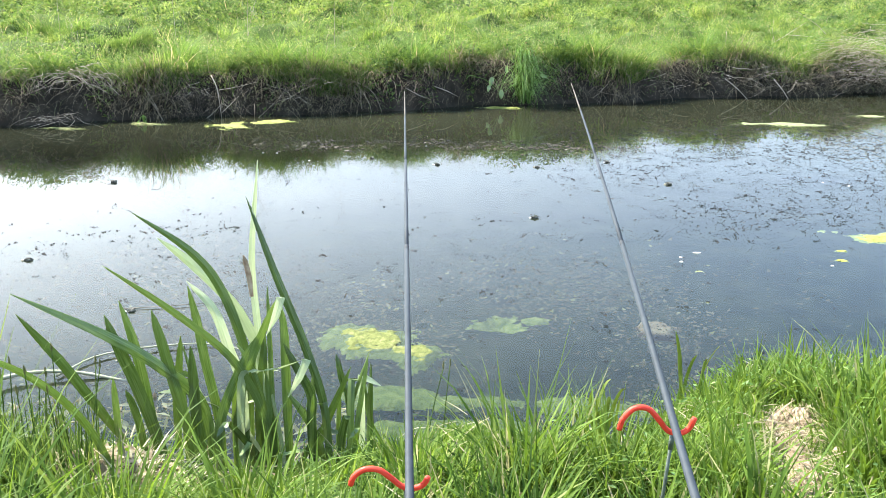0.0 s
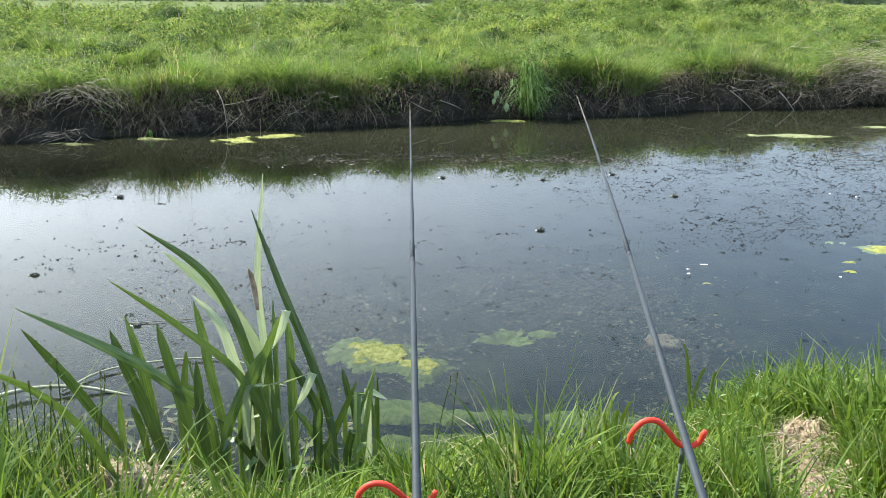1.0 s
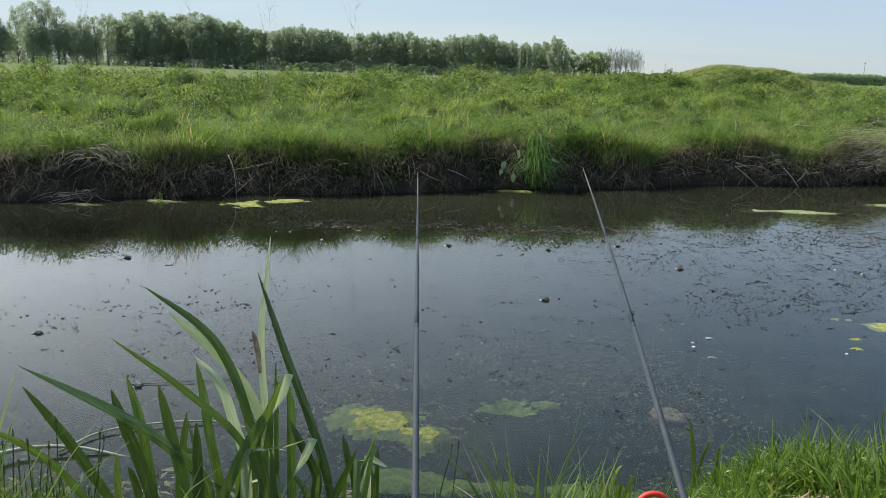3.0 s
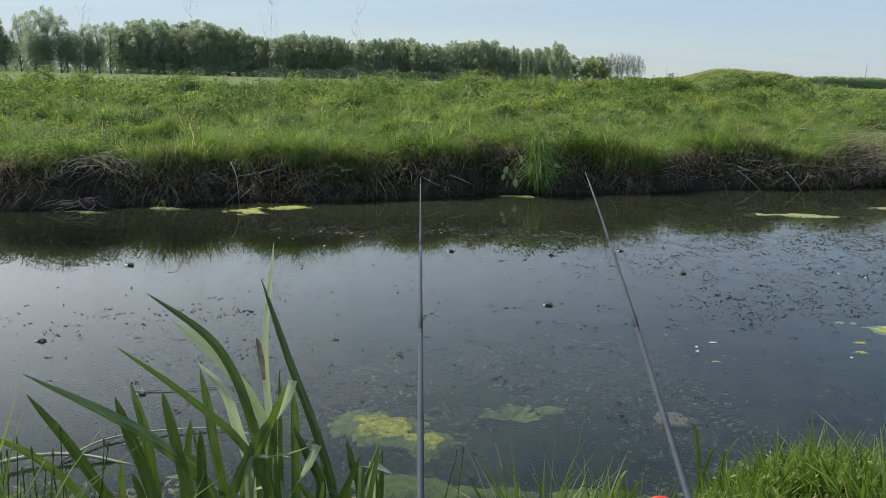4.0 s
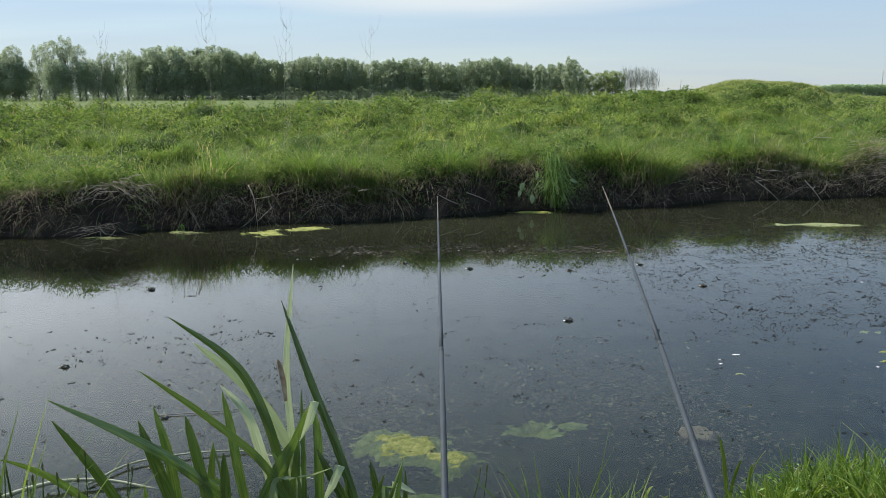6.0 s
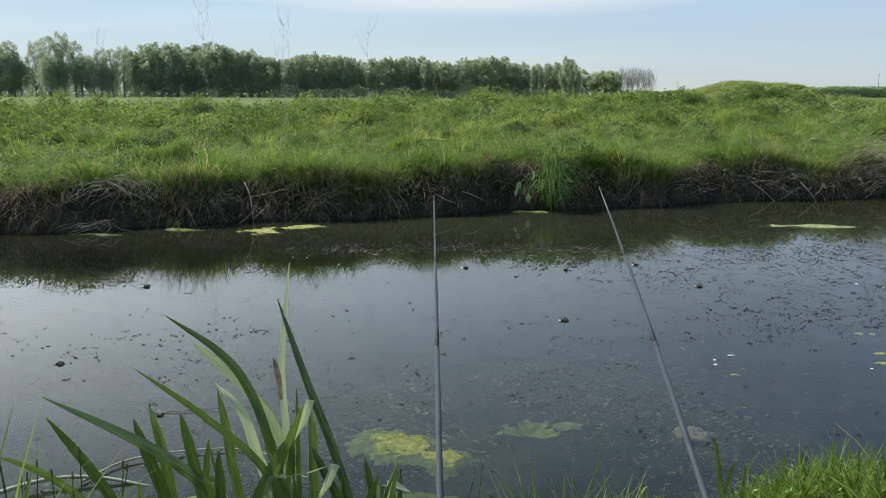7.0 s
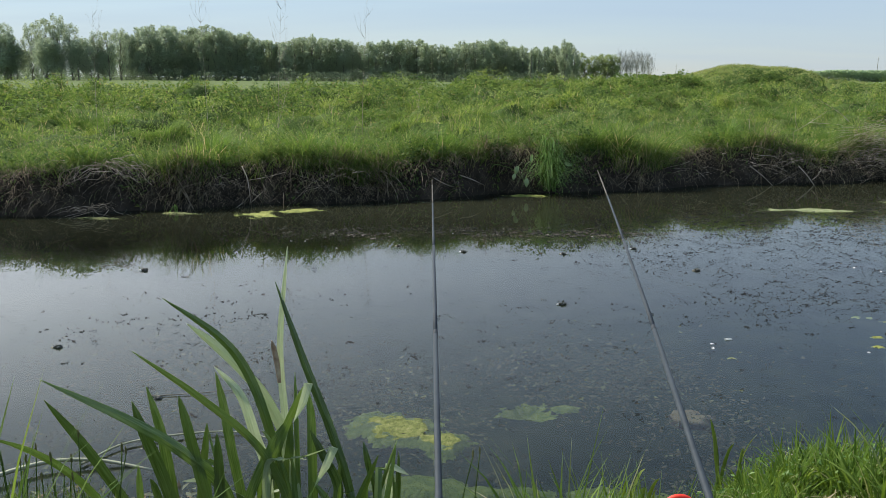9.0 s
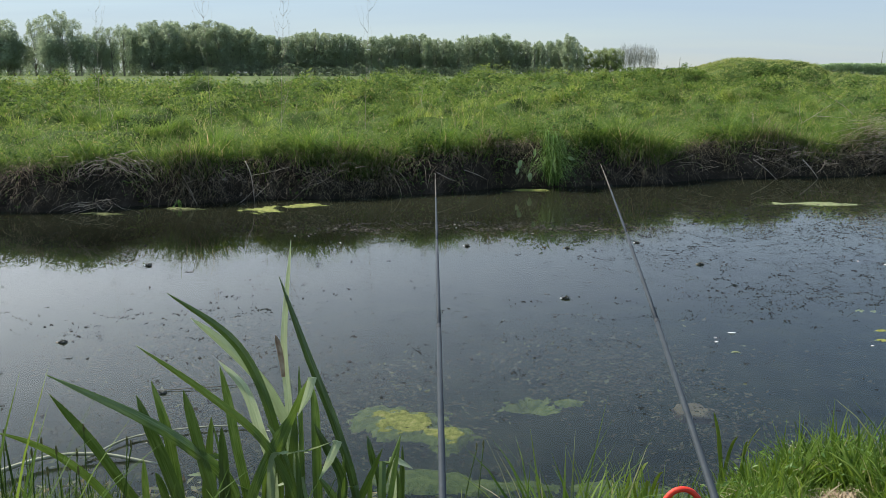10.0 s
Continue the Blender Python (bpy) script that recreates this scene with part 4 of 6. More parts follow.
stuff("scrub", leaflets("scrub", M_WEED, np.stack([hx, hy, hz], 1), rng.uniform(0.5, 1.0, 5000), 0.4, 0.8), "low green scrub past the end of the wood", "scrub")
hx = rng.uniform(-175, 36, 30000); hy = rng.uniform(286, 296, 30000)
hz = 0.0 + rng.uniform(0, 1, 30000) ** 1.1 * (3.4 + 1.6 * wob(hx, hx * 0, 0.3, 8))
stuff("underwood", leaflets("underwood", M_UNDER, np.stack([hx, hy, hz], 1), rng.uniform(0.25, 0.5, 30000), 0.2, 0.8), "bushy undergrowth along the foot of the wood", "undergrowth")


# two thin masts on the horizon
for xx, yy, h in ((316.0, 700.0, 20.0), (91.5, 400.0, 8.5)):
    mast = thing("mast", (xx, yy, 0), "thin grey mast far off on the horizon", "mast", "masts on the horizon")
    part("pole", tube("pole", [(0, 0, -1), (0, 0, h * 0.6), (0.3, 0, h)], [h * 0.018, h * 0.014, h * 0.006], M_BARK_GREY, 6), mast)
    part("arm", tube("arm", [(-h * 0.05, 0, h * 0.86), (h * 0.06, 0, h * 0.9)], [h * 0.006] * 2, M_BARK_GREY, 5), mast)


# ---- things on the far bank ----
def dead_brush(at, n, wide, deep, high, seed, label, sag=0.5, long=(0.4, 1.0), stout=0.0031, drape=0.0):
    """A tangle of dead stems, each a bent tapering twig of its own; drape makes them fall outwards from the top."""
    rnd = random.Random(seed)
    root = thing("dead_brush", at, label, "brushwood", "brushwood on the bank")
    for k in range(n):
        L = rnd.uniform(*long)
        a = rnd.choice((0, math.pi)) + rnd.gauss(0, 1.0)
        p = Vector((rnd.uniform(-wide, wide), rnd.uniform(-deep, deep), rnd.uniform(0.1, 1) * high))
        if drape:
            p = Vector((rnd.gauss(0, wide * 0.45), rnd.uniform(-deep, deep), high * rnd.uniform(0.62, 1.0)))
            a = (0 if p.x + rnd.gauss(0.04, 0.10) > 0 else math.pi) + rnd.gauss(0, 0.7)
        q = p + Vector((math.cos(a) * L, math.sin(a) * L * 0.35 - 0.06, -sag * L * rnd.uniform(0.1, 1.0)))
        mid = (p + q) * 0.5 + Vector((rnd.gauss(0, .05), rnd.gauss(0, .03), L * rnd.uniform(-0.04, 0.16 + drape)))
        r = rnd.uniform(0.0012, stout)
        k1 = p.lerp(mid, 0.5) + Vector((rnd.gauss(0, .018), rnd.gauss(0, .012), rnd.gauss(0, .018)))
        k2 = mid.lerp(q, 0.5) + Vector((rnd.gauss(0, .018), rnd.gauss(0, .012), rnd.gauss(0, .018)))
        pts = spline([p, k1, mid, k2, q], 9)
        part("twig", tube("twig", pts, [r * (1 - 0.08 * i) for i in range(9)], M_DEADWOOD, 5), root)
    return root


dead_brush((-4.04, 9.40, 0.12), 44, 0.36, 0.10, 0.52, 3, "tangle of pale dead stems hanging down the bank", 0.75, (0.18, 0.5), 0.0030, 0.10)
dead_brush((-4.12, 9.22, 0.0), 20, 0.34, 0.10, 0.17, 4, "bleached dead stems lying in the water's edge", 0.5, (0.12, 0.42))
dead_brush((6.45, 13.30, 0.14), 140, 0.50, 0.2, 0.80, 5, "heap of pale dead branches on the bank", 0.35, (0.5, 1.2))
dead_brush((4.75, 12.84, 0.12), 34, 0.65, 0.10, 0.40, 6, "dry stems trailing over the bank's lip", 0.35, (0.35, 0.9))
dead_brush((3.1, 12.36, 0.15), 12, 0.6, 0.08, 0.36, 8, "a few dry stems trailing over the bank", 0.4, (0.3, 0.7))
dead_brush((-1.9, 10.40, 0.15), 12, 0.5, 0.08, 0.36, 9, "a few grey stems hanging from the bank", 0.7, (0.25, 0.6))
dead_brush((2.2, 12.0, 0.08), 9, 0.16, 0.06, 0.42, 10, "bleached roots hanging from the bank", 1.1, (0.2, 0.5))
dead_brush((-2.75, 10.05, 0.08), 12, 0.35, 0.08, 0.4, 12, "thin dead twigs hanging from the bank", 0.8, (0.2, 0.5))


dead_brush((6.75, 13.45, 0.25), 80, 0.5, 0.25, 0.85, 15, "brown heap of dead stems on the bank", 0.3, (0.4, 0.9))


def branch(at, shape, r, label, forks=()):
    root = thing("branch", at, label, "branch", "dead branches on the bank")
    part("stem", tube("stem", spline(shape, 9), [r * (1 - 0.08 * i) for i in range(9)], M_DEADWOOD, 6), root)
    for f in forks:
        part("fork", tube("fork", spline(f, 6), [r * 0.6 * (1 - 0.12 * i) for i in range(6)], M_DEADWOOD, 5), root)
    return root


branch((-2.63, 10.12, 0), [(-0.15, 0.2, 0.46), (-0.06, 0.1, 0.30), (0, 0, -0.05)], 0.007, "pale dead stick standing in the shallow edge", [[(0.0, 0.0, 0.05), (0.12, 0.0, 0.16), (0.2, 0.05, 0.24)], [(-0.06, 0.1, 0.30), (0.16, 0.1, 0.34), (0.4, 0.15, 0.40)]])
branch((-3.22, 9.85, 0), [(-0.42, 0.3, 0.30), (-0.2, 0.15, 0.20), (0, 0, -0.04)], 0.012, "forked dead branch leaning into the water", [[(-0.1, 0.1, 0.10), (-0.2, 0.15, 0.26), (-0.26, 0.2, 0.33)], [(-0.25, 0.18, 0.21), (-0.1, 0.2, 0.26), (0.02, 0.22, 0.29)]])
branch((-0.92, 10.75, 0), [(-0.55, 0.35, 0.50), (-0.25, 0.2, 0.36), (-0.05, 0.05, 0.12), (0, 0, -0.04)], 0.010, "bent dead branch reaching down to the water", [[(-0.25, 0.2, 0.36), (0.0, 0.1, 0.24), (0.12, 0.02, 0.0)], [(-0.15, 0.12, 0.24), (-0.14, 0.05, 0.08), (-0.12, 0, -0.03)]])
branch((4.42, 12.70, 0), [(-0.30, 0.25, 0.26), (-0.15, 0.1, 0.13), (0, 0, -0.03)], 0.010, "dead stick leaning from the bank to the water")
branch((5.0, 12.75, 0), [(-0.16, 0.2, 0.26), (-0.05, 0.1, 0.12), (0.04, 0, -0.04)], 0.010, "short dead stick at the water's edge", [[(0.0, 0.05, 0.08), (0.08, 0.05, 0.16), (0.12, 0.08, 0.26)]])
branch((-0.35, 10.9, 0), [(-0.16, 0.1, 0.27), (0.0, 0.0, 0.20), (0.10, 0, 0.16)], 0.007, "small dead twig sticking out of the bank")
branch((-0.05, 11.05, 0), [(-0.10, 0.1, 0.28), (0.05, 0.0, 0.24), (0.20, 0, 0.17)], 0.007, "small dead twig sticking out of the bank")
branch((5.55, 14.7, 0.52), [(-0.5, 0.0, 0.02), (-0.1, 0.05, 0.18), (0.35, 0.0, 0.50)], 0.008, "pale dead branch lying in the grass", [[(-0.1, 0.05, 0.18), (-0.16, 0.05, 0.35), (-0.18, 0.0, 0.55)], [(0.05, 0.0, 0.3), (0.4, 0.0, 0.28), (0.7, 0.0, 0.26)]])
branch((6.6, 16.2, 0.75), [(0.3, 0.0, 0.02), (0.1, 0.05, 0.2), (-0.3, 0.0, 0.42)], 0.007, "pale dead branch lying in the grass")
branch((4.22, 13.45, 0.50), [(0, 0, 0), (0.01, 0, 0.2), (0, 0, 0.42)], 0.008, "single dry stalk standing in the grass")


def dead_stalk(at, height, lean, seed):
    rnd = random.Random(seed)
    root = thing("dead_stalk", at, "tall dry weed stalk with bare side stems", "dry stalk", "dry stalks on the bank")
    stem = spline([(0, 0, -0.05), (lean * 0.25, 0, height * 0.35), (lean * 0.6, 0.02, height * 0.7), (lean, 0, height)], 12)
    part("stem", tube("stem", stem, [0.0034 * (1 - 0.075 * i) for i in range(12)], M_DEADWOOD, 5), root)
    for k in range(30 if seed == 1 else 16):
        i = rnd.randrange(3, 11)
        p = stem[i]
        sx = rnd.choice((-1, 1))
        L = rnd.uniform(0.10, 0.42) * height / 2
        q = p + Vector((sx * L * rnd.uniform(0.08, 0.5), rnd.gauss(0, 0.06), L * rnd.uniform(0.7, 1.2)))
        pts = spline([p, p.lerp(q, 0.35) + Vector((sx * 0.10 * L, 0, -0.03 * L)), p.lerp(q, 0.7) + Vector((rnd.gauss(0, 0.03), 0, 0)), q], 6)
        tw = part("side_stem", tube("side_stem", pts, [0.0015 * (1 - 0.13 * j) for j in range(6)], M_DEADWOOD, 4), root)
        if k % 2 == 0:
            bm = bmesh.new()
            bmesh.ops.create_icosphere(bm, subdivisions=1, radius=0.005, matrix=Matrix.Translation(q))
            hm = bpy.data.meshes.new("seed_head")
            bm.to_mesh(hm); bm.free()
            hm.materials.append(M_DEADWOOD)
            part("seed_head", hm, tw)
    return root


for xx, yy, h, lean, sd in ((-2.98, 13.2, 2.25, 0.12, 1), (-4.1, 13.4, 2.4, -0.08, 2), (-1.76, 13.8, 2.0, 0.10, 3), (-2.95, 12.9, 1.2, 0.35, 4), (-0.9, 14.0, 1.0, 0.1, 5), (-5.9, 13.5, 1.9, 0.05, 6)):
    dead_stalk((xx, yy, float(ground_z(xx, yy))), h, lean, sd)

# dark tussocks in the meadow; some put a hollow's shade into dark grass
def tussock(x0, y0, r, h, mat, n, label, name="tussock", droop=(0.6, 1.7)):
    a = rng.uniform(0, 6.28, n); q = r * np.sqrt(rng.uniform(0, 1, n))
    x, y = x0 + q * np.cos(a), y0 + q * np.sin(a) * 0.7
    me = blades(name, mat, np.stack([x, y, ground_z(x, y) - 0.01], 1), rng.uniform(0.5, 1.1, n) * h, rng.uniform(0.006, 0.011, n), a + rng.normal(0, 0.5, n), rng.uniform(0.05, 0.5, n), rng.uniform(*droop, n), 3)
    return tagged(new(name, me), label, "grass", "tussocks on the bank")


for x0, y0, r, h in ((-4.35, 11.9, 0.40, 0.30), (-3.6, 12.4, 0.3, 0.25), (6.75, 15.2, 0.6, 0.42), (1.25, 12.45, 0.6, 0.38), (0.5, 12.3, 0.35, 0.30), (3.6, 20.0, 0.8, 0.25), (-6.0, 10.0, 0.5, 0.20), (-0.3, 13.0, 0.35, 0.26), (7.4, 20.5, 0.6, 0.32)):
    tussock(x0, y0, r, h * 0.85, M_GRASS_DEEP, 1300, "dark green grass tussock on the bank")
for k in range(12):
    x0, d0 = rng.uniform(-8, 10), 0.7 + 8 * rng.uniform(0, 1) ** 1.3
    tussock(x0, float(far_edge(x0)) + d0, rng.uniform(0.16, 0.42), rng.uniform(0.20, 0.36), M_GRASS_DEEP, 500, "dark green grass tussock in the meadow")


def hanging_clump(x0, d0, r, h, n, label):
    x = x0 + rng.normal(0, r, n)
    y = far_edge(x) + np.clip(rng.normal(d0, 0.06, n), 0.02, 0.6) / 0.93
    me = blades("reed_grass", M_LUSH, np.stack([x, y, np.maximum(ground_z(x, y), -0.05)], 1), rng.uniform(0.55, 1.1, n) * h, rng.uniform(0.007, 0.013, n), rng.normal(-1.57, 0.42, n), rng.uniform(0.0, 0.4, n), rng.uniform(2.2, 3.05, n), 6)
    return tagged(new("reed_grass", me), label, "grass", "tussocks on the bank")


hanging_clump(1.04, 0.10, 0.06, 0.86, 300, "bright green reed grass drooping down to the water")
hanging_clump(1.03, 0.22, 0.08, 0.66, 110, "bright green reed grass drooping over the bank")
tuft_rnd = random.Random(12)


def shaggy_dome(x0, d0, r, h, n, mat, label):
    """A grass dome: blades stand in its middle and fall outwards round it, longest towards the water."""
    a = rng.uniform(0, 6.28, n); q = np.sqrt(rng.uniform(0, 1, n))
    x = x0 + r * q * np.cos(a)
    y = far_edge(x) + (d0 + 0.7 * r * q * np.sin(a)) / 0.93
    z = np.maximum(ground_z(x, y), 0.12) + 0.35 * h * (1 - q * q)
    me = blades("overgrown_tuft", mat, np.stack([x, y, z - 0.02], 1), rng.uniform(0.45, 1.1, n) * h, rng.uniform(0.005, 0.009, n), a + rng.normal(0, 0.8, n), q * rng.uniform(0.2, 1.1, n), 0.9 + q * rng.uniform(0.5, 2.0, n), 4)
    return tagged(new("overgrown_tuft", me), label, "grass", "shaggy tufts on the bank")


x0 = -8.6
while x0 < 10.2:
    big = tuft_rnd.uniform(0.35, 1.35)
    if tuft_rnd.random() < 0.76:
        shaggy_dome(x0, tuft_rnd.uniform(0.34, 0.60) + 0.1 * big, 0.28 * big, 0.34 * big, int(480 * big), M_TUFT if tuft_rnd.random() < 0.6 else M_GRASS_DEEP, "shaggy green grass tuft hanging over the bank")
    x0 += tuft_rnd.uniform(0.16, 0.50)
# bleached straw that hangs in bundles down the dark face
for k in range(44):
    xx = -8.2 + 0.43 * k + tuft_rnd.uniform(-0.25, 0.25)
    n = int(tuft_rnd.uniform(60, 280) * min(1.0, 0.25 + float(thatchy(xx))))
    x = xx + rng.normal(0, tuft_rnd.uniform(0.05, 0.16), n)
    y = far_edge(x) + np.clip(rng.normal(0.16, 0.07, n), 0.0, 0.4) / 0.93
    me = blades("hanging_straw", M_THATCH, np.stack([x, y, ground_z(x, y) + rng.uniform(0.0, 0.12, n)], 1), rng.uniform(0.20, 0.52, n), rng.uniform(0.005, 0.009, n), rng.normal(-1.57, 0.8, n), rng.uniform(0.6, 1.5, n), rng.uniform(2.3, 3.05, n), 4)
    tagged(new("hanging_straw", me), "withered straw hanging down the dark bank", "straw", "straw hanging from the bank")


def dock(at, specs, label):
    """A broad-leaved plant: each leaf on its stalk."""
    root = thing("dock_plant", at, label, "plant")
    for (dx, dy, dz, L, W, droop, mat) in specs:
        tipv = Vector((dx, dy, dz))
        part("stalk", tube("stalk", spline([(0, 0, 0), tipv * 0.55 + Vector((0, 0, 0.06)), tipv], 6), [0.004] * 6, M_LUSH, 5), root)
        rows = 8
        d = Vector((dx, dy * 0.3, -droop)).normalized()
        s = Vector((0.75, 0.0, 0.25)).normalized()
        s = (s - d * s.dot(d)).normalized()
        nn = d.cross(s)
        verts, faces = [], []
        for i in range(rows):
            f = i / (rows - 1)
            hw = W * math.sin(math.pi * (0.06 + 0.92 * f) ** 0.8) * 0.5
            c = tipv + d * L * f + nn * 0.03 * math.sin(f * 3)
            for sgn in (-1, 0, 1):
                verts.append(c + s * hw * sgn + nn * (0.012 * abs(sgn)))
        for i in range(rows - 1):
            for j in range(2):
                faces.append((i * 3 + j, i * 3 + j + 1, i * 3 + 3 + j + 1, i * 3 + 3 + j))
        lm = mesh_of("leaf", verts, faces, mat, True)
        part("leaf", lm, root)
    return root


dock((0.72, 11.72, 0.12), [(0.0, -0.32, 0.10, 0.12, 0.065, 1.4, M_DOCK), (-0.16, -0.32, 0.16, 0.09, 0.05, 0.9, M_DOCK), (0.06, -0.3, 0.32, 0.10, 0.045, -0.8, M_DOCK), (-0.34, -0.28, 0.26, 0.13, 0.045, 0.1, M_DOCK), (0.5, -0.25, 0.30, 0.11, 0.045, 0.2, M_DOCK), (-0.12, -0.3, 0.26, 0.13, 0.06, 0.5, M_DOCK)], "broad-leaved dock growing out of the bank")
dock((-3.36, 9.58, 0.0), [(-0.035, -0.03, 0.04, 0.05, 0.018, 0.1, M_LUSH), (0.035, -0.03, 0.04, 0.05, 0.018, 0.1, M_LUSH), (0.0, -0.04, 0.06, 0.04, 0.018, -0.9, M_LUSH)], "small yellow-green water plant at the edge")


# ---- on and in the water ----
def algae_mat(x0, y0, rx, ry, seed, mat, label, lift=0.022, thr=0.0, step=0.013, turn=0.0, bumps=0.009, drown=0.012):
    """A ragged floating mat: a lumpy sheet whose rim dips under and ends at an uneven outline."""
    nx, ny = int(2.4 * rx / step), int(2.4 * ry / step)
    gx = np.linspace(-1.2, 1.2, nx); gy = np.linspace(-1.2, 1.2, ny)
    H = np.zeros((nx, ny))
    for i in range(nx):
        for j in range(ny):
            u, v = gx[i], gy[j]
            p = Vector((u * rx * 7 + seed * 3.7, v * ry * 7, seed))
            r = math.hypot(u, v)
            H[i, j] = (0.85 - r) * 1.1 + 0.70 * noise.noise(p * 0.7) + 0.36 * noise.noise(p * 2.1) + 0.16 * noise.noise(p * 5.0) + 0.06 * noise.noise(p * 11.0)
    keepv = H > thr
    ids = -np.ones((nx, ny), int)
    verts, faces = [], []
    c, s = math.cos(turn), math.sin(turn)
    for i in range(nx):
        for j in range(ny):
            if H[i, j] > thr - 0.25:
                ids[i, j] = len(verts)
                u, v = gx[i] * rx, gy[j] * ry
                up = H[i, j] - thr
                z = lift * min(1.0, up * 1.6) - drown * max(0.0, 0.45 - up) + bumps * (noise.noise(Vector((u * 16, v * 16, seed))) + 0.5 * noise.noise(Vector((u * 45, v * 45, seed))) + 0.25 * noise.noise(Vector((u * 110, v * 110, seed))))
                verts.append((u * c - v * s, u * s + v * c, z))
    for i in range(nx - 1):
        for j in range(ny - 1):
            q = (ids[i, j], ids[i + 1, j], ids[i + 1, j + 1], ids[i, j + 1])
            if min(q) >= 0 and keepv[i, j]:
                faces.append(q)
    # the largest piece is the mat, the loose pieces beside it are its parts
    root_of = list(range(len(verts)))

    def find(i):
        while root_of[i] != i:
            root_of[i] = root_of[root_of[i]]
            i = root_of[i]
        return i
    for q in faces:
        for w in q[1:]:
            root_of[find(w)] = find(q[0])
    pieces = {}
    for q in faces:
        pieces.setdefault(find(q[0]), []).append(q)
    pieces = [p for p in sorted(pieces.values(), key=len, reverse=True) if len(p) > 11]
    first = None
    for p in pieces:
        ids2 = sorted({w for q in p for w in q})
        at = {w: i for i, w in enumerate(ids2)}
        pm = mesh_of("algae_mat", [verts[w] for w in ids2], [tuple(at[w] for w in q) for q in p], mat, True)
        if first is None:
            first = new("algae_mat", pm)
        else:
            part("loose_scrap", pm, first)
    first.location = (x0, y0, 0)
    return tagged(first, label, "algae", "algae mats on the water")


algae_mat(-0.33, 3.56, 0.23, 0.23, 2, M_ALGAE_MAT, "pale yellow-green algae mat just under the surface", 0.004, 0.0, 0.008, 0.0, 0.004, 0.045)
algae_mat(-0.10, 3.42, 0.12, 0.22, 21, M_ALGAE_MAT, "soft yellow-green algae mat breaking the surface", 0.003, 0.05, 0.008, 0.0, 0.004, 0.045)
algae_mat(-0.16, 3.02, 0.26, 0.12, 5, M_ALGAE_MAT, "drowned green algae mat by the near bank", -0.008, 0.0, 0.010, 0.0, 0.004, 0.05)
algae_mat(0.14, 3.00, 0.16, 0.09, 22, M_ALGAE_MAT, "drowned green algae mat with a pointed end", -0.008, 0.0, 0.009, 0.1, 0.004, 0.05)
algae_mat(0.05, 2.80, 0.44, 0.10, 23, M_ALGAE_MAT, "drowned algae against the grassy bank", -0.012, -0.05, 0.010, 0.0, 0.004, 0.05)
algae_mat(0.28, 3.80, 0.19, 0.13, 9, M_ALGAE_MAT, "thin drowned algae patch", -0.058, 0.20, 0.010, 0.0, 0.006, 0.06)
algae_mat(0.47, 3.87, 0.10, 0.06, 24, M_ALGAE_MAT, "small yellow algae patch near the surface", -0.014, 0.0, 0.008, 0.0, 0.004, 0.05)
algae_mat(0.62, 2.98, 0.22, 0.12, 12, M_ALGAE_MAT, "drowned green algae beside the grass", -0.014, 0.0, 0.011, 0.0, 0.004, 0.05)
algae_mat(2.86, 5.37, 0.34, 0.15, 3, M_ALGAE, "bright yellow-green algae mat floating", 0.008, -0.05, 0.010, -0.25, 0.006)
for xx, yy in ((2.45, 5.06), (2.36, 4.86)):
    algae_mat(xx, yy, 0.045, 0.025, int(xx * 10), M_ALGAE, "small floating scrap of algae", 0.006, -0.2, 0.008, 0.0, 0.003)
algae_mat(1.44, 4.61, 0.026, 0.013, 14, M_ALGAE_PALE, "tiny floating scrap of algae", 0.003, -0.2, 0.006, 0.0, 0.002)
algae_mat(-2.42, 9.52, 0.34, 0.30, 7, M_ALGAE, "floating yellow-green algae by the far bank", 0.008, 0.14, 0.012, 0.0, 0.005)
algae_mat(-1.98, 9.82, 0.28, 0.13, 8, M_ALGAE, "bright floating algae raft by the far bank", 0.012, -0.1, 0.012, 0.12, 0.006)
algae_mat(-3.3, 9.50, 0.30, 0.10, 10, M_ALGAE_SUNK, "thin floating algae by the far bank", 0.015, 0.05)
algae_mat(-4.1, 9.12, 0.36, 0.08, 14, M_ALGAE_SUNK, "thin floating algae among dead stems", 0.012, 0.05)
algae_mat(0.74, 11.28, 0.36, 0.09, 11, M_ALGAE, "thin strip of floating algae under the reed grass", 0.015, -0.05)
algae_mat(4.02, 10.24, 0.74, 0.22, 13, M_ALGAE_PALE, "long strip of pale floating algae", 0.006, 0.12, 0.016, -0.10, 0.003)
algae_mat(5.45, 11.05, 0.40, 0.14, 15, M_ALGAE_PALE, "floating algae strip near the bank", 0.006, 0.0, 0.02, 0.0, 0.003)


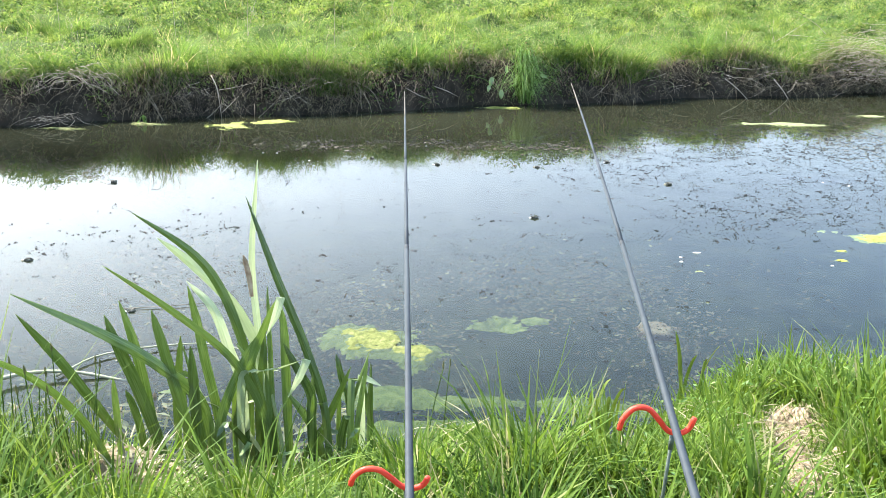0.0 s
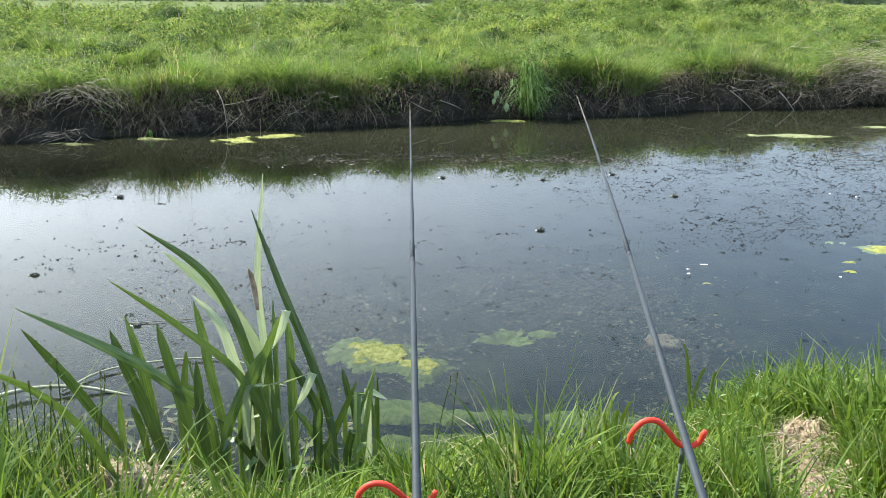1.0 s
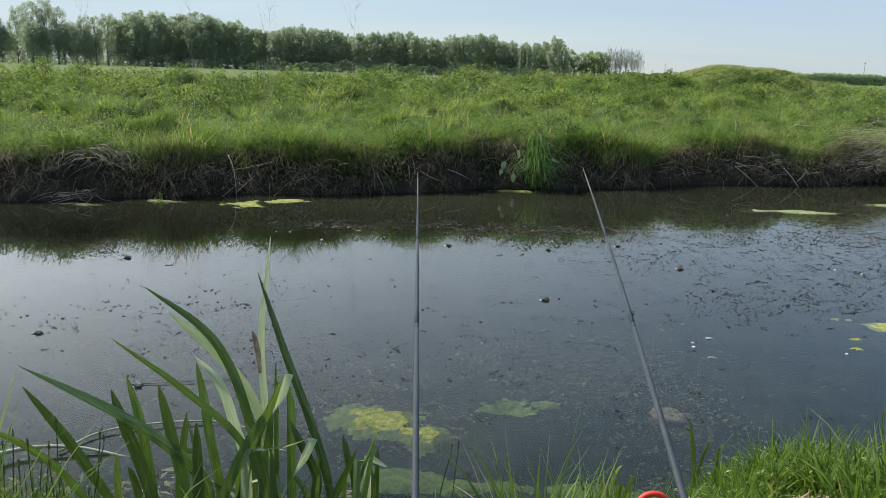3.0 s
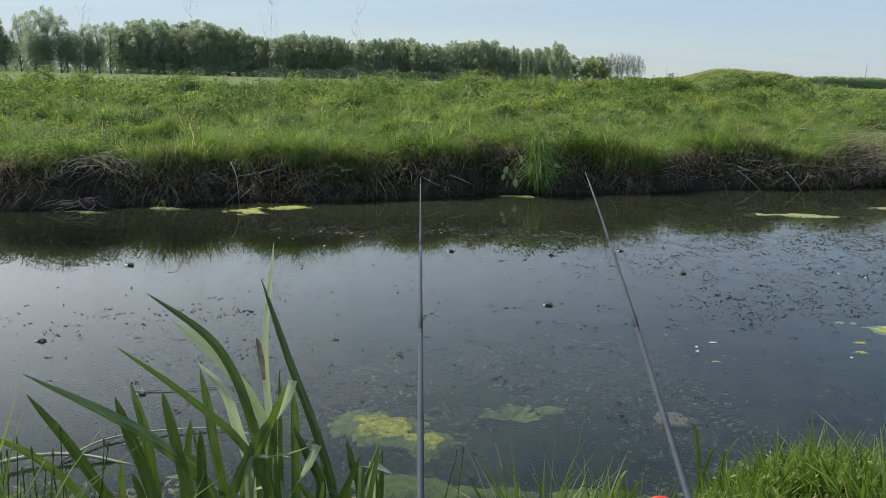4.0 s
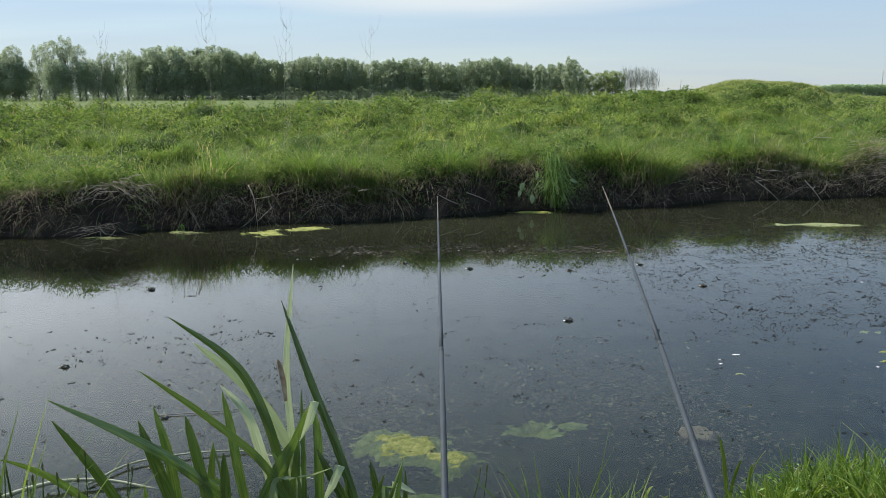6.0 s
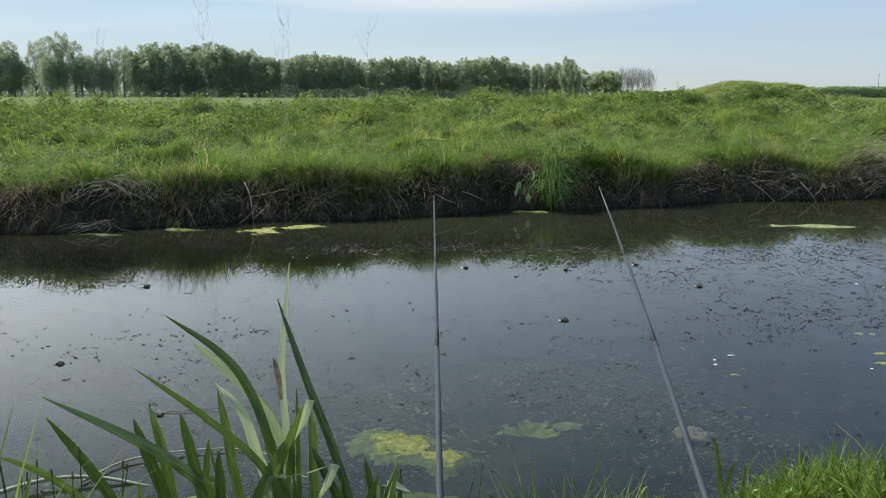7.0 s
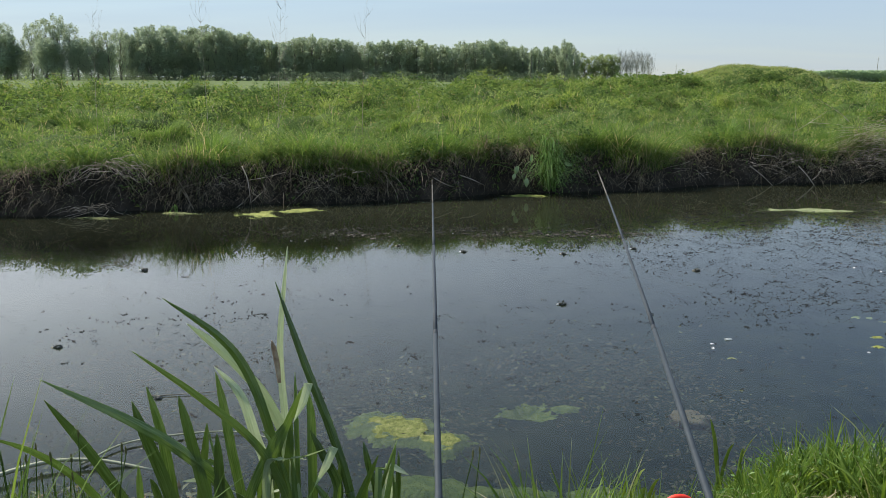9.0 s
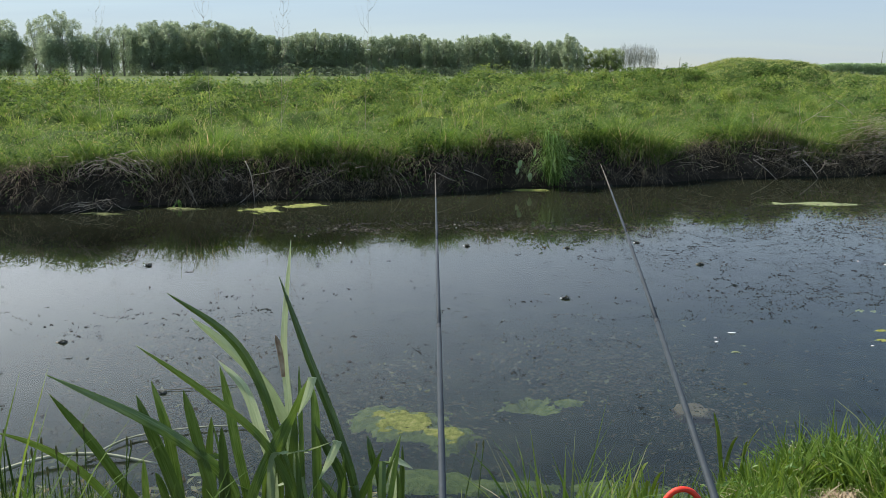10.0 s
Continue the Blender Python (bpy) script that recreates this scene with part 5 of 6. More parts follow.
def drift_patch(name, x, y, z, size, mat, label, rise=0.25, slim=0.45, lie=None):
    """Countless small irregular flakes of drift; each a little sheet folded along its middle."""
    n = len(x)
    a = rng.uniform(0, 6.28, n) if lie is None else rng.normal(0, lie, n)
    L, W = size, size * rng.uniform(0.25, 0.9, n) * slim
    c, s = np.cos(a), np.sin(a)
    co = np.zeros((n, 4, 3))
    for k, (u, v, h) in enumerate(((-0.5, 0.0, 0.3), (-0.1, 0.5, 0.0), (0.5, 0.15, 0.9), (0.2, -0.5, 0.1))):
        uu = L * (u + rng.normal(0, 0.15, n)); vv = W * (v + rng.normal(0, 0.15, n)) * 2
        co[:, k, 0] = x + uu * c - vv * s
        co[:, k, 1] = y + uu * s + vv * c
        co[:, k, 2] = z + h * rise * L * rng.uniform(0, 1, n)
    loops = (np.arange(n)[:, None] * 4 + np.array([0, 1, 2, 0, 2, 3])[None]).ravel()
    return stuff(name, quick_mesh(name, co.reshape(-1, 3), loops, np.full(2 * n, 3), mat), label, "drift")


# drift on the surface in small ragged clusters, thick towards the right and across the middle
CLOT, CLOT_WIDE = rough_field(131, 0.30, 1.5), rough_field(132, 1.6, 1.5)
x, y = scatter(165000, -6, 8, 3.0, 10.5)
thick = 0.75 * sstep(0.2, 2.2, x) * sstep(5.0, 6.2, y) * (1 - sstep(8.6, 9.6, y - 0.25 * x)) + 0.30 * sstep(3.3, 4.3, y) * (1 - sstep(4.6, 6.0, y + 0.15 * x)) * sstep(-3.0, -1.0, x) * (1 - sstep(1.0, 1.7, x)) + 1.1 * np.exp(-((y - 8.60) / 0.22) ** 2) * sstep(-2.2, -1.2, x) * (1 - sstep(1.5, 2.6, x)) + (0.07 + 0.07 * sstep(3.4, 4.6, y) * (1 - sstep(5.0, 7.5, y))) * (1 - 0.85 * sstep(8.2, 9.2, y - 0.25 * x))
thick = thick * np.clip(0.50 + 0.22 * CLOT(x, y) + 0.18 * CLOT_WIDE(x, y), 0.06, 1.3) * (1 + 0.5 * sstep(1.0, 2.6, x))
keep = (rng.uniform(0, 1, len(x)) < thick) & (y < far_edge(x) - 0.6) & (y > near_edge(x) + 0.15)
x, y = x[keep], y[keep]
size = (0.0065 + 0.024 * rng.uniform(0, 1, len(x)) ** 2.6) * (0.45 + 0.09 * y)
k = rng.integers(0, len(x), int(len(x) * 1.7))
drift_patch("surface_drift", x[k] + rng.normal(0, 0.65, len(k)) * size[k], y[k] + rng.normal(0, 0.65, len(k)) * size[k], np.full(len(k), 0.002), size[k] * rng.uniform(0.45, 1.1, len(k)), M_FLECK, "dark flecks of drifting leaves on the water", 0.2, 0.55, 1.2)
# a raft of brown drift along the edge of the far bank's reflection
x, y = scatter(15000, -2.6, 2.8, 7.8, 9.1)
thick = np.exp(-((y - 8.42 - 0.06 * x) / 0.25) ** 2) * sstep(-2.2, -1.2, x) * (1 - sstep(1.3, 2.4, x)) * np.clip(0.55 + 0.4 * CLOT(x, y) + 0.25 * CLOT_WIDE(x, y), 0.02, 1.0)
keep = rng.uniform(0, 1, len(x)) < thick
x, y = x[keep], y[keep]
drift_patch("drift_raft", x, y, np.full(len(x), 0.003), 0.010 + 0.038 * rng.uniform(0, 1, len(x)) ** 2.4, M_RAFT, "raft of brown drift lying off the far bank", 0.3, 0.4, 0.8)
# sunken weed seen through the near water
x, y = scatter(120000, -2.6, 2.4, 2.6, 5.8)
thick = (0.5 + 0.8 * wob(x, y, 1.6, 5) + 0.4 * wob(x, y, 4.4, 1)) * (1 - sstep(4.4, 5.6, y)) * (1 - 0.85 * sstep(1.05, 1.5, x)) * (1 - 0.8 * np.exp(-(((x + 0.1) / 0.5) ** 2 + ((y - 3.12) / 0.14) ** 2)))
keep = (rng.uniform(0, 1, len(x)) < thick) & (y > near_edge(x) + 0.1)
x, y = x[keep], y[keep]
gz = ground_z(x, y)
drift_patch("sunken_weed", x, y, np.maximum(gz + 0.01, -0.012 - rng.uniform(0, 1, len(x)) ** 1.4 * 0.14), 0.006 + 0.026 * rng.uniform(0, 1, len(x)) ** 2, M_SUNKEN, "brown drowned weed under the near water", 0.6, 0.5)


def lump(name, at, size, mat, seed, label, category, flat=0.6, rough=0.35, div=3, group=""):
    bm = bmesh.new()
    bmesh.ops.create_icosphere(bm, subdivisions=div, radius=1.0)
    for v in bm.verts:
        k = 1 + rough * noise.noise(v.co * 1.6 + Vector((seed * 5.1, 0, 0))) + rough * 0.5 * noise.noise(v.co * 4.5 + Vector((0, seed, 0)))
        v.co = Vector((v.co.x * size[0] * k, v.co.y * size[1] * k, v.co.z * size[2] * k * flat))
    me = bpy.data.meshes.new(name)
    bm.to_mesh(me); bm.free()
    me.materials.append(mat)
    me.shade_smooth()
    ob = new(name, me)
    ob.location = at
    return tagged(ob, label, category, group)


for k, (xx, yy, sc) in enumerate(((-2.60, 6.62, 1.0), (-2.35, 4.62, 0.75), (0.62, 5.73, 0.85), (1.82, 6.86, 0.9), (-0.07, 7.52, 0.9), (0.81, 7.47, 0.8), (1.47, 7.75, 0.7), (-0.67, 7.76, 0.7), (-1.5, 3.86, 0.7), (-1.35, 3.30, 0.4))):
    lump("drift_lump", (xx, yy, 0.004), (0.026 * sc, 0.018 * sc, 0.020 * sc), M_LUMP, k, "dark lump of drifting weed", "drift", 0.8, 0.7, 3, "lumps of drift")
    lump("drift_scrap", (xx - 0.038 * sc, yy - 0.01, 0.004), (0.010 * sc, 0.008 * sc, 0.007 * sc), M_STRAW if k % 2 else M_WHITE, k + 20, "pale scrap floating beside dark drift", "drift", 0.6, 0.5, 2, "pale scraps")
for k, (xx, yy) in enumerate(((1.40, 4.87), (1.385, 4.785), (3.14, 7.03), (-1.22, 7.61), (-1.70, 7.93), (-1.57, 7.93), (-0.19, 8.43), (2.7, 4.6), (3.3, 6.9), (2.25, 4.75))):
    lump("white_scrap", (xx, yy, 0.003), (0.010, 0.0045 + 0.002 * (k % 3), 0.003), M_WHITE, k + 40, "small white scrap floating on the water", "scrap", 0.7, 0.5, 2, "white scraps")
lump("white_scrap", (1.522, 4.962, 0.004), (0.024, 0.007, 0.004), M_WHITE, 61, "long white scrap floating on the water", "scrap", 0.7, 0.3, 2, "white scraps")
lump("sunken_stone", (1.06, 3.95, -0.10), (0.10, 0.08, 0.06), M_PINK, 77, "pinkish stone under the shallow water", "stone", 0.7, 0.4)


def stem_line(name, pts, r, mat, label, category):
    ob = new(name, tube(name, spline(pts, 16), [r * (1 - 0.03 * i) for i in range(16)], mat, 6))
    return tagged(ob, label, category)


stem_line("sunken_twig", [(-1.56, 3.88, 0.004), (-1.3, 3.93, 0.008), (-1.04, 4.02, 0.003)], 0.003, M_BARK, "thin dark twig floating on the water", "twig")
stem_line("bent_reed", [(-1.95, 2.72, 0.03), (-1.72, 3.05, 0.03), (-1.5, 3.13, 0.025), (-1.25, 3.12, -0.01)], 0.010, M_REED, "pale dry reed stem arching over the water", "reed")
stem_line("bent_reed", [(-1.54, 3.12, 0.01), (-1.42, 3.33, 0.015), (-1.07, 3.46, 0.012), (-0.8, 3.42, -0.01)], 0.005, M_REED, "thin dry reed stem arching over the water", "reed")


# ---- near bank ----
def in_view_strip(n, x0, x1, e0, e1, skew=1.0):
    x = rng.uniform(x0, x1, n)
    e = e0 + (e1 - e0) * rng.uniform(0, 1, n) ** skew
    return x, near_edge(x) - e, e


CLOD = (0.96, 2.09)
x, y, e = in_view_strip(22000, -2.3, 2.7, -0.03, 1.75, 1.0)
cx, cy, _ = in_view_strip(520, -2.3, 2.7, 0.0, 1.75, 1.0)
k = rng.integers(0, 520, 32000)
ox, oy = rng.normal(0, 0.032, 32000), rng.normal(0, 0.032, 32000)
lean_out = np.concatenate([rng.uniform(0, 6.28, len(x)), np.arctan2(oy, ox) + rng.normal(0, 0.5, 32000)])
vig = np.concatenate([rng.uniform(0.6, 1.0, len(x)), rng.uniform(0.55, 1.35, 520)[k]])
x, y = np.concatenate([x, cx[k] + ox]), np.concatenate([y, cy[k] + oy])
e = near_edge(x) - y
bald = ((x - CLOD[0] - 0.36 * (y - CLOD[1]) + 0.0) / 0.12) ** 2 + ((y - CLOD[1] + 0.03) / 0.42) ** 2 < rng.uniform(0.75, 1.2, len(x))
strawy = ((x + 0.92) / 0.24) ** 2 + ((y - 2.12) / 0.26) ** 2 < rng.uniform(0.3, 1.6, len(x))
thin = (1 - 0.85 * sstep(1.9, 2.7, x)) * (1 - 0.85 * sstep(1.6, 2.3, -x)) * (1 - 0.8 * sstep(1.15, 1.75, e))
keep = ~bald & ~strawy & (e > -0.04) & (rng.uniform(0, 1, len(x)) < thin)
x, y, e, lean_out, vig = x[keep], y[keep], e[keep], lean_out[keep], vig[keep]
n = len(x)
tall = np.clip(0.62 + 0.5 * wob(x, y, 2.3, 2) + 0.25 * wob(x, y, 6.0, 4), 0.25, 1.3)
zone = 0.72 + 0.28 * (1 - sstep(-0.1, 0.5, x)) * sstep(0.05, 0.3, e) + 0.34 * sstep(0.4, 0.9, x) - 0.30 * sstep(1.15, 1.6, x) + 0.25 * sstep(0.5, 0.9, e) + 0.15 * (1 - sstep(-0.9, -0.4, x))
low_mid = 1 - 0.78 * np.exp(-((x - 0.14) / 0.38) ** 2) * (1 - sstep(0.25, 0.65, e))
by_clod = 1 - 0.35 * np.exp(-((x - CLOD[0] + 0.02) / 0.22) ** 2 - ((y - CLOD[1] + 0.12) / 0.45) ** 2) - 0.45 * np.exp(-((x - CLOD[0] + 0.06 - 0.30 * (y - CLOD[1] + 0.1)) / 0.075) ** 2 - ((y - CLOD[1] + 0.08) / 0.34) ** 4)
low_left = 1 - 0.5 * (1 - sstep(-0.6, -0.35, x)) * (1 - sstep(0.30, 0.85, e))
ln = rng.uniform(0.10, 0.36, n) * tall * zone * vig * low_mid * by_clod * low_left
stuff("near_grass", blades("near_grass", M_GRASS, np.stack([x, y, ground_z(x, y) - 0.01], 1), ln, rng.uniform(0.0040, 0.0130, n), lean_out, rng.uniform(0.0, 0.40, n), rng.uniform(0.3, 1.9, n), 4), "lush bright green grass on the near bank", "grass")
# short new grass round the bare clod
x = rng.uniform(CLOD[0] - 0.30, CLOD[0] + 0.42, 3600); y = rng.uniform(CLOD[1] - 0.55, CLOD[1] + 0.5, 3600)
n = len(x)
stuff("short_grass", blades("short_grass", M_GRASS, np.stack([x, y, ground_z(x, y) - 0.008], 1), rng.uniform(0.025, 0.085, n), rng.uniform(0.003, 0.008, n), rng.uniform(0, 6.28, n), rng.uniform(0.0, 0.6, n), rng.uniform(0.4, 1.8, n), 3), "short new grass round the bare earth", "grass")
# short grass behind and beside the camera
x = rng.uniform(-7, 7, 22000); y = rng.uniform(-4, 1.4, 22000)
n = len(x)
stuff("trodden_grass", blades("trodden_grass", M_GRASS, np.stack([x, y, ground_z(x, y) - 0.01], 1), rng.uniform(0.05, 0.14, n), rng.uniform(0.006, 0.012, n), rng.uniform(0, 6.28, n), rng.uniform(0.0, 0.5, n), rng.uniform(0.4, 1.7, n), 2), "short trodden grass behind the fishing place", "grass")
# sideways strips of the near bank, outside the middle
x = np.concatenate([rng.uniform(-9, -1.7, 9000), rng.uniform(2.1, 10, 9000)])
y = near_edge(x) - rng.uniform(0, 2.5, len(x))
n = len(x)
stuff("side_grass", blades("side_grass", M_GRASS, np.stack([x, y, ground_z(x, y) - 0.01], 1), rng.uniform(0.1, 0.3, n), rng.uniform(0.007, 0.012, n), rng.uniform(0, 6.28, n), rng.uniform(0.0, 0.4, n), rng.uniform(0.3, 1.6, n), 2), "grass along the near bank", "grass")
# broad leaves and clover low in the turf
x, y, e = in_view_strip(2600, 0.35, 2.4, 0.1, 1.5)
keep = ((x - CLOD[0]) / 0.15) ** 2 + ((y - CLOD[1]) / 0.36) ** 2 > 1
x, y = x[keep], y[keep]
n = len(x)
stuff("ground_herbs", leaflets("ground_herbs", M_LUSH, np.stack([x, y, ground_z(x, y) + rng.uniform(0.02, 0.13, n)], 1), rng.uniform(0.010, 0.028, n), 0.5, 0.4), "small broad herb leaves in the turf", "herbs")
# dry straw lying about
x, y, e = in_view_strip(260, -1.8, 2.2, 0.0, 1.3)
x = np.concatenate([x, rng.normal(-0.90, 0.14, 90), rng.normal(CLOD[0], 0.08, 6)])
y = np.concatenate([y, rng.normal(2.10, 0.15, 90), rng.normal(CLOD[1], 0.18, 6)])
n = len(x)
stuff("dry_straw", blades("dry_straw", M_STRAW, np.stack([x, y, ground_z(x, y) + rng.uniform(0.005, 0.06, n)], 1), rng.uniform(0.05, 0.22, n), rng.uniform(0.003, 0.007, n), rng.uniform(0, 6.28, n), rng.uniform(0.9, 1.5, n), rng.uniform(1.3, 2.0, n), 3), "bleached straw lying in the grass", "straw")
# withered leaf litter on the mud, and drowned in the shallow edge
n = 900
x, y = rng.normal(-0.92, 0.17, n), rng.normal(2.12, 0.17, n)
stuff("leaf_litter", leaflets("leaf_litter", M_LITTER, np.stack([x, y, ground_z(x, y) + rng.uniform(0.0, 0.03, n)], 1), rng.uniform(0.015, 0.055, n), 0.9, 0.45), "withered pale leaf litter on bare mud", "litter")
n = 700
x = rng.uniform(-1.9, -0.35, n)
y = near_edge(x) + 0.02 + 0.45 * rng.uniform(0, 1, n) ** 1.6
stuff("drowned_litter", leaflets("drowned_litter", M_LITTER, np.stack([x, y, np.maximum(ground_z(x, y) + 0.01, -0.012)], 1), rng.uniform(0.02, 0.09, n), 1.6, 0.3), "pale dead leaves drowned in the shallow edge", "litter")
# dark sedge with budded tips beside the irises
SED = 1000
a = rng.uniform(0, 6.28, SED); q = np.sqrt(rng.uniform(0, 1, SED))
x, y = -1.22 + 0.32 * q * np.cos(a), 1.94 + 0.30 * q * np.sin(a)
stuff("sedge", blades("sedge", M_SEDGE, np.stack([x, y, ground_z(x, y) - 0.01], 1), rng.uniform(0.10, 0.29, SED), rng.uniform(0.004, 0.008, SED), rng.uniform(0, 6.28, SED), rng.uniform(0, 0.2, SED), rng.uniform(0.1, 0.8, SED), 4), "dark green sedge at the foot of the irises", "sedge")


def seed_stem(at, height, lean, label="slender grass stem with a green seed head"):
    root = thing("seed_stem", at, label, "grass stem", "seeding grass stems")
    top = Vector((lean[0], lean[1], height))
    part("stem", tube("stem", spline([(0, 0, 0), top * 0.5 + Vector((0, 0, 0.02)), top], 8), [0.0016] * 8, M_SEDGE, 5), root)
    bm = bmesh.new()
    bmesh.ops.create_icosphere(bm, subdivisions=2, radius=1.0)
    for v in bm.verts:
        g = 1 + 0.5 * noise.noise(v.co * 3.1 + Vector(at) * 9)
        v.co = Vector((v.co.x * 0.0027 * g, v.co.y * 0.0027 * g, v.co.z * 0.014)) + top + Vector((0, 0, 0.010))
    me = bpy.data.meshes.new("seed_head")
    bm.to_mesh(me); bm.free()
    me.materials.append(M_BUD)
    part("seed_head", me, root)
    return root


for xx, yy, h, ln_ in ((-0.05, 2.25, 0.26, (0.05, 0.02)), (0.0, 2.28, 0.25, (0.02, 0.03)), (-1.30, 2.0, 0.36, (0.0, 0.02)), (-1.22, 1.98, 0.34, (0.01, 0)), (-1.14, 2.02, 0.33, (0.02, 0)), (-1.36, 1.92, 0.38, (-0.02, 0)), (-1.05, 2.0, 0.30, (0.03, 0)), (-0.98, 2.1, 0.30, (0.05, 0.02)), (-1.26, 2.06, 0.33, (0.01, 0.01)), (-1.18, 1.9, 0.36, (0.0, 0.01))):
    seed_stem((xx, yy, float(ground_z(xx, yy))), h, ln_)

for k in range(26):
    xx, yy = rng.uniform(-1.42, -0.92), rng.uniform(1.82, 2.14)
    seed_stem((xx, yy, float(ground_z(xx, yy))), rng.uniform(0.20, 0.36), (rng.normal(0, 0.02), rng.normal(0, 0.02)))


def strap(base, tip, rise, width, mat, sway=0.0, fold=0.0, n=16, twist=0.5, kink=0.0):
    """One sword leaf as a closed lens-shaped blade; rise: how far it climbs before it leans over."""
    b, e = Vector(base), Vector(tip)
    h = e.z - b.z
    c1 = b + Vector(((e.x - b.x) * 0.12 + sway, (e.y - b.y) * 0.2, h * rise))
    c2 = b + Vector(((e.x - b.x) * 0.55 + sway, (e.y - b.y) * 0.6, h * min(1.25, rise * 1.55)))
    pts = bezier(b, c1, c2, e, n)
    if kink:
        # the outer part is creased over and hangs
        j = int(n * 0.66)
        for i in range(j, n):
            v = pts[i] - pts[j]
            pts[i] = pts[j] + Vector((v.x + 0.5 * v.z * kink, v.y, v.z * (1 - 1.5 * abs(kink))))
    return ribbon(pts, width, mat, fold, twist)


def ribbon(pts, width, mat, fold, twist):
    """A flat leaf along points: two thin facets to each side of its midrib."""
    n = len(pts)
    verts, faces = [], []
    for i, p in enumerate(pts):
        f = i / (n - 1)
        d = (pts[min(i + 1, n - 1)] - pts[max(i - 1, 0)]).normalized()
        turn = fold + twist * f
        s = Vector((math.cos(turn), math.sin(turn), 0))
        s = (s - d * s.dot(d)).normalized()
        nn = d.cross(s)
        hw = width * 0.5 * min(1.0, 0.7 + f) * (1 - f ** 6.5) + 0.0008
        th = 0.0011 * (1 - 0.8 * f) + 0.0003
        verts += [p - s * hw + nn * hw * 0.22, p + nn * th, p + s * hw + nn * hw * 0.22, p - nn * th]
    for i in range(n - 1):
        for k in range(4):
            k2 = (k + 1) % 4
            faces.append((i * 4 + k, i * 4 + k2, i * 4 + 4 + k2, i * 4 + 4 + k))
    faces += [(3, 2, 1, 0), tuple(range(4 * n - 4, 4 * n))]
    me = mesh_of("leaf", verts, faces, mat)
    # across the leaf, and along it: the veins follow these
    length = sum((pts[i + 1] - pts[i]).length for i in range(n - 1))
    uv = me.uv_layers.new(name="leaf").data
    shift = leaf_rnd.uniform(0, 9)
    for lp in me.loops:
        uv[lp.index].uv = ((0.0, 0.5, 1.0, 0.5)[lp.vertex_index % 4] + shift, length * 10 * (lp.vertex_index // 4) / (n - 1) + shift)
    return me


leaf_rnd = random.Random(8)


# young shoots that stand above the turf
def shoot(x0, y0, h, n, label, lean=0.1):
    root = thing("grass_shoot", (x0, y0, float(ground_z(x0, y0))), label, "grass", "tall shoots by the water")
    for k in range(n):
        a = rng.uniform(0, 6.28)
        hh = h * rng.uniform(0.5, 1.0)
        me = strap((0.03 * math.cos(a), 0.03 * math.sin(a), -0.02), (0.03 * math.cos(a) + lean * rng.normal(0, 1), 0.05 * math.sin(a), hh), rng.uniform(0.4, 0.7), rng.uniform(0.007, 0.014), M_SHOOT, 0.0, a, 9)
        part("blade", me, root)
    return root


SHOOTS = ((0.52, 2.62, 0.36, 14), (0.57, 2.66, 0.28, 10), (0.92, 2.90, 0.36, -3), (1.62, 2.98, 0.22, 6))


for x0, y0, h, n in SHOOTS:
    shoot(x0, y0, h, n + 8, "light green young grass shoot at the water's edge", 0.06)

# the bare clod: a torn scar of dry earth down the slope, crumbled along its rim
clod = thing("earth_clod", (CLOD[0], CLOD[1], float(ground_z(*CLOD))), "bare pale clod of dry earth and roots in the grass", "earth")
verts, faces = [], []
na, nb = 34, 70
for i in range(nb):
    f = i / (nb - 1)
    cxx, cyy = -0.09 + 0.20 * f ** 1.2, -0.36 + 0.66 * f
    wid = (0.056 + 0.018 * math.sin(f * 9.0 + 1.0) + 0.06 * max(0.0, f - 0.6)) * min(1.0, 6 * f + 0.3, 8 * (1 - f) + 0.65)
    for k in range(na):
        g = k / (na - 1) * 2 - 1
        p = Vector((cxx + g * wid * (1 + 0.25 * noise.noise(Vector((f * 14, g, 3)))), cyy + 0.015 * noise.noise(Vector((f * 20, g * 3, 7))), 0))
        q = p * 1.0
        dome = (1 - abs(g) ** 3) * (0.034 + 0.016 * math.sin(f * 8.2 - 0.6)) * min(1.0, 9 * (1 - f) + 0.2)
        rough = 0.014 * noise.noise(q * 16 + Vector((3, 0, 0))) + 0.010 * noise.noise(q * 37) - 0.012 * abs(noise.noise(q * 70)) + 0.004 * noise.noise(q * 150)
        base = float(ground_z(CLOD[0] + p.x, CLOD[1] + p.y)) - float(ground_z(*CLOD))
        p.z = base - 0.02 + dome + rough * (1 - g ** 4) + 0.025 * max(0.0, f - 0.55) / 0.45 * (1 - g ** 4)
        verts.append(p)
for i in range(nb - 1):
    for k in range(na - 1):
        faces.append((i * na + k, i * na + k + 1, (i + 1) * na + k + 1, (i + 1) * na + k))
part("scar", mesh_of("scar", verts, faces, M_DRY), clod)
crumb_rnd = random.Random(17)
for k in range(7):
    f = crumb_rnd.random()
    dx, dy = -0.09 + 0.20 * f ** 1.2 + crumb_rnd.gauss(0, 0.055), -0.36 + 0.66 * f
    r = crumb_rnd.uniform(0.005, 0.012)
    bm = bmesh.new()
    bmesh.ops.create_icosphere(bm, subdivisions=2, radius=r)
    for v in bm.verts:
        v.co = v.co * (1 + 0.5 * noise.noise(v.co * 60 + Vector((k, 0, 0)))) + Vector((dx, dy, float(ground_z(CLOD[0] + dx, CLOD[1] + dy)) - float(ground_z(*CLOD)) + 0.025))
    cm = bpy.data.meshes.new("crumb")
    bm.to_mesh(cm); bm.free()
    cm.materials.append(M_DRY)
    part("crumb", cm, clod)
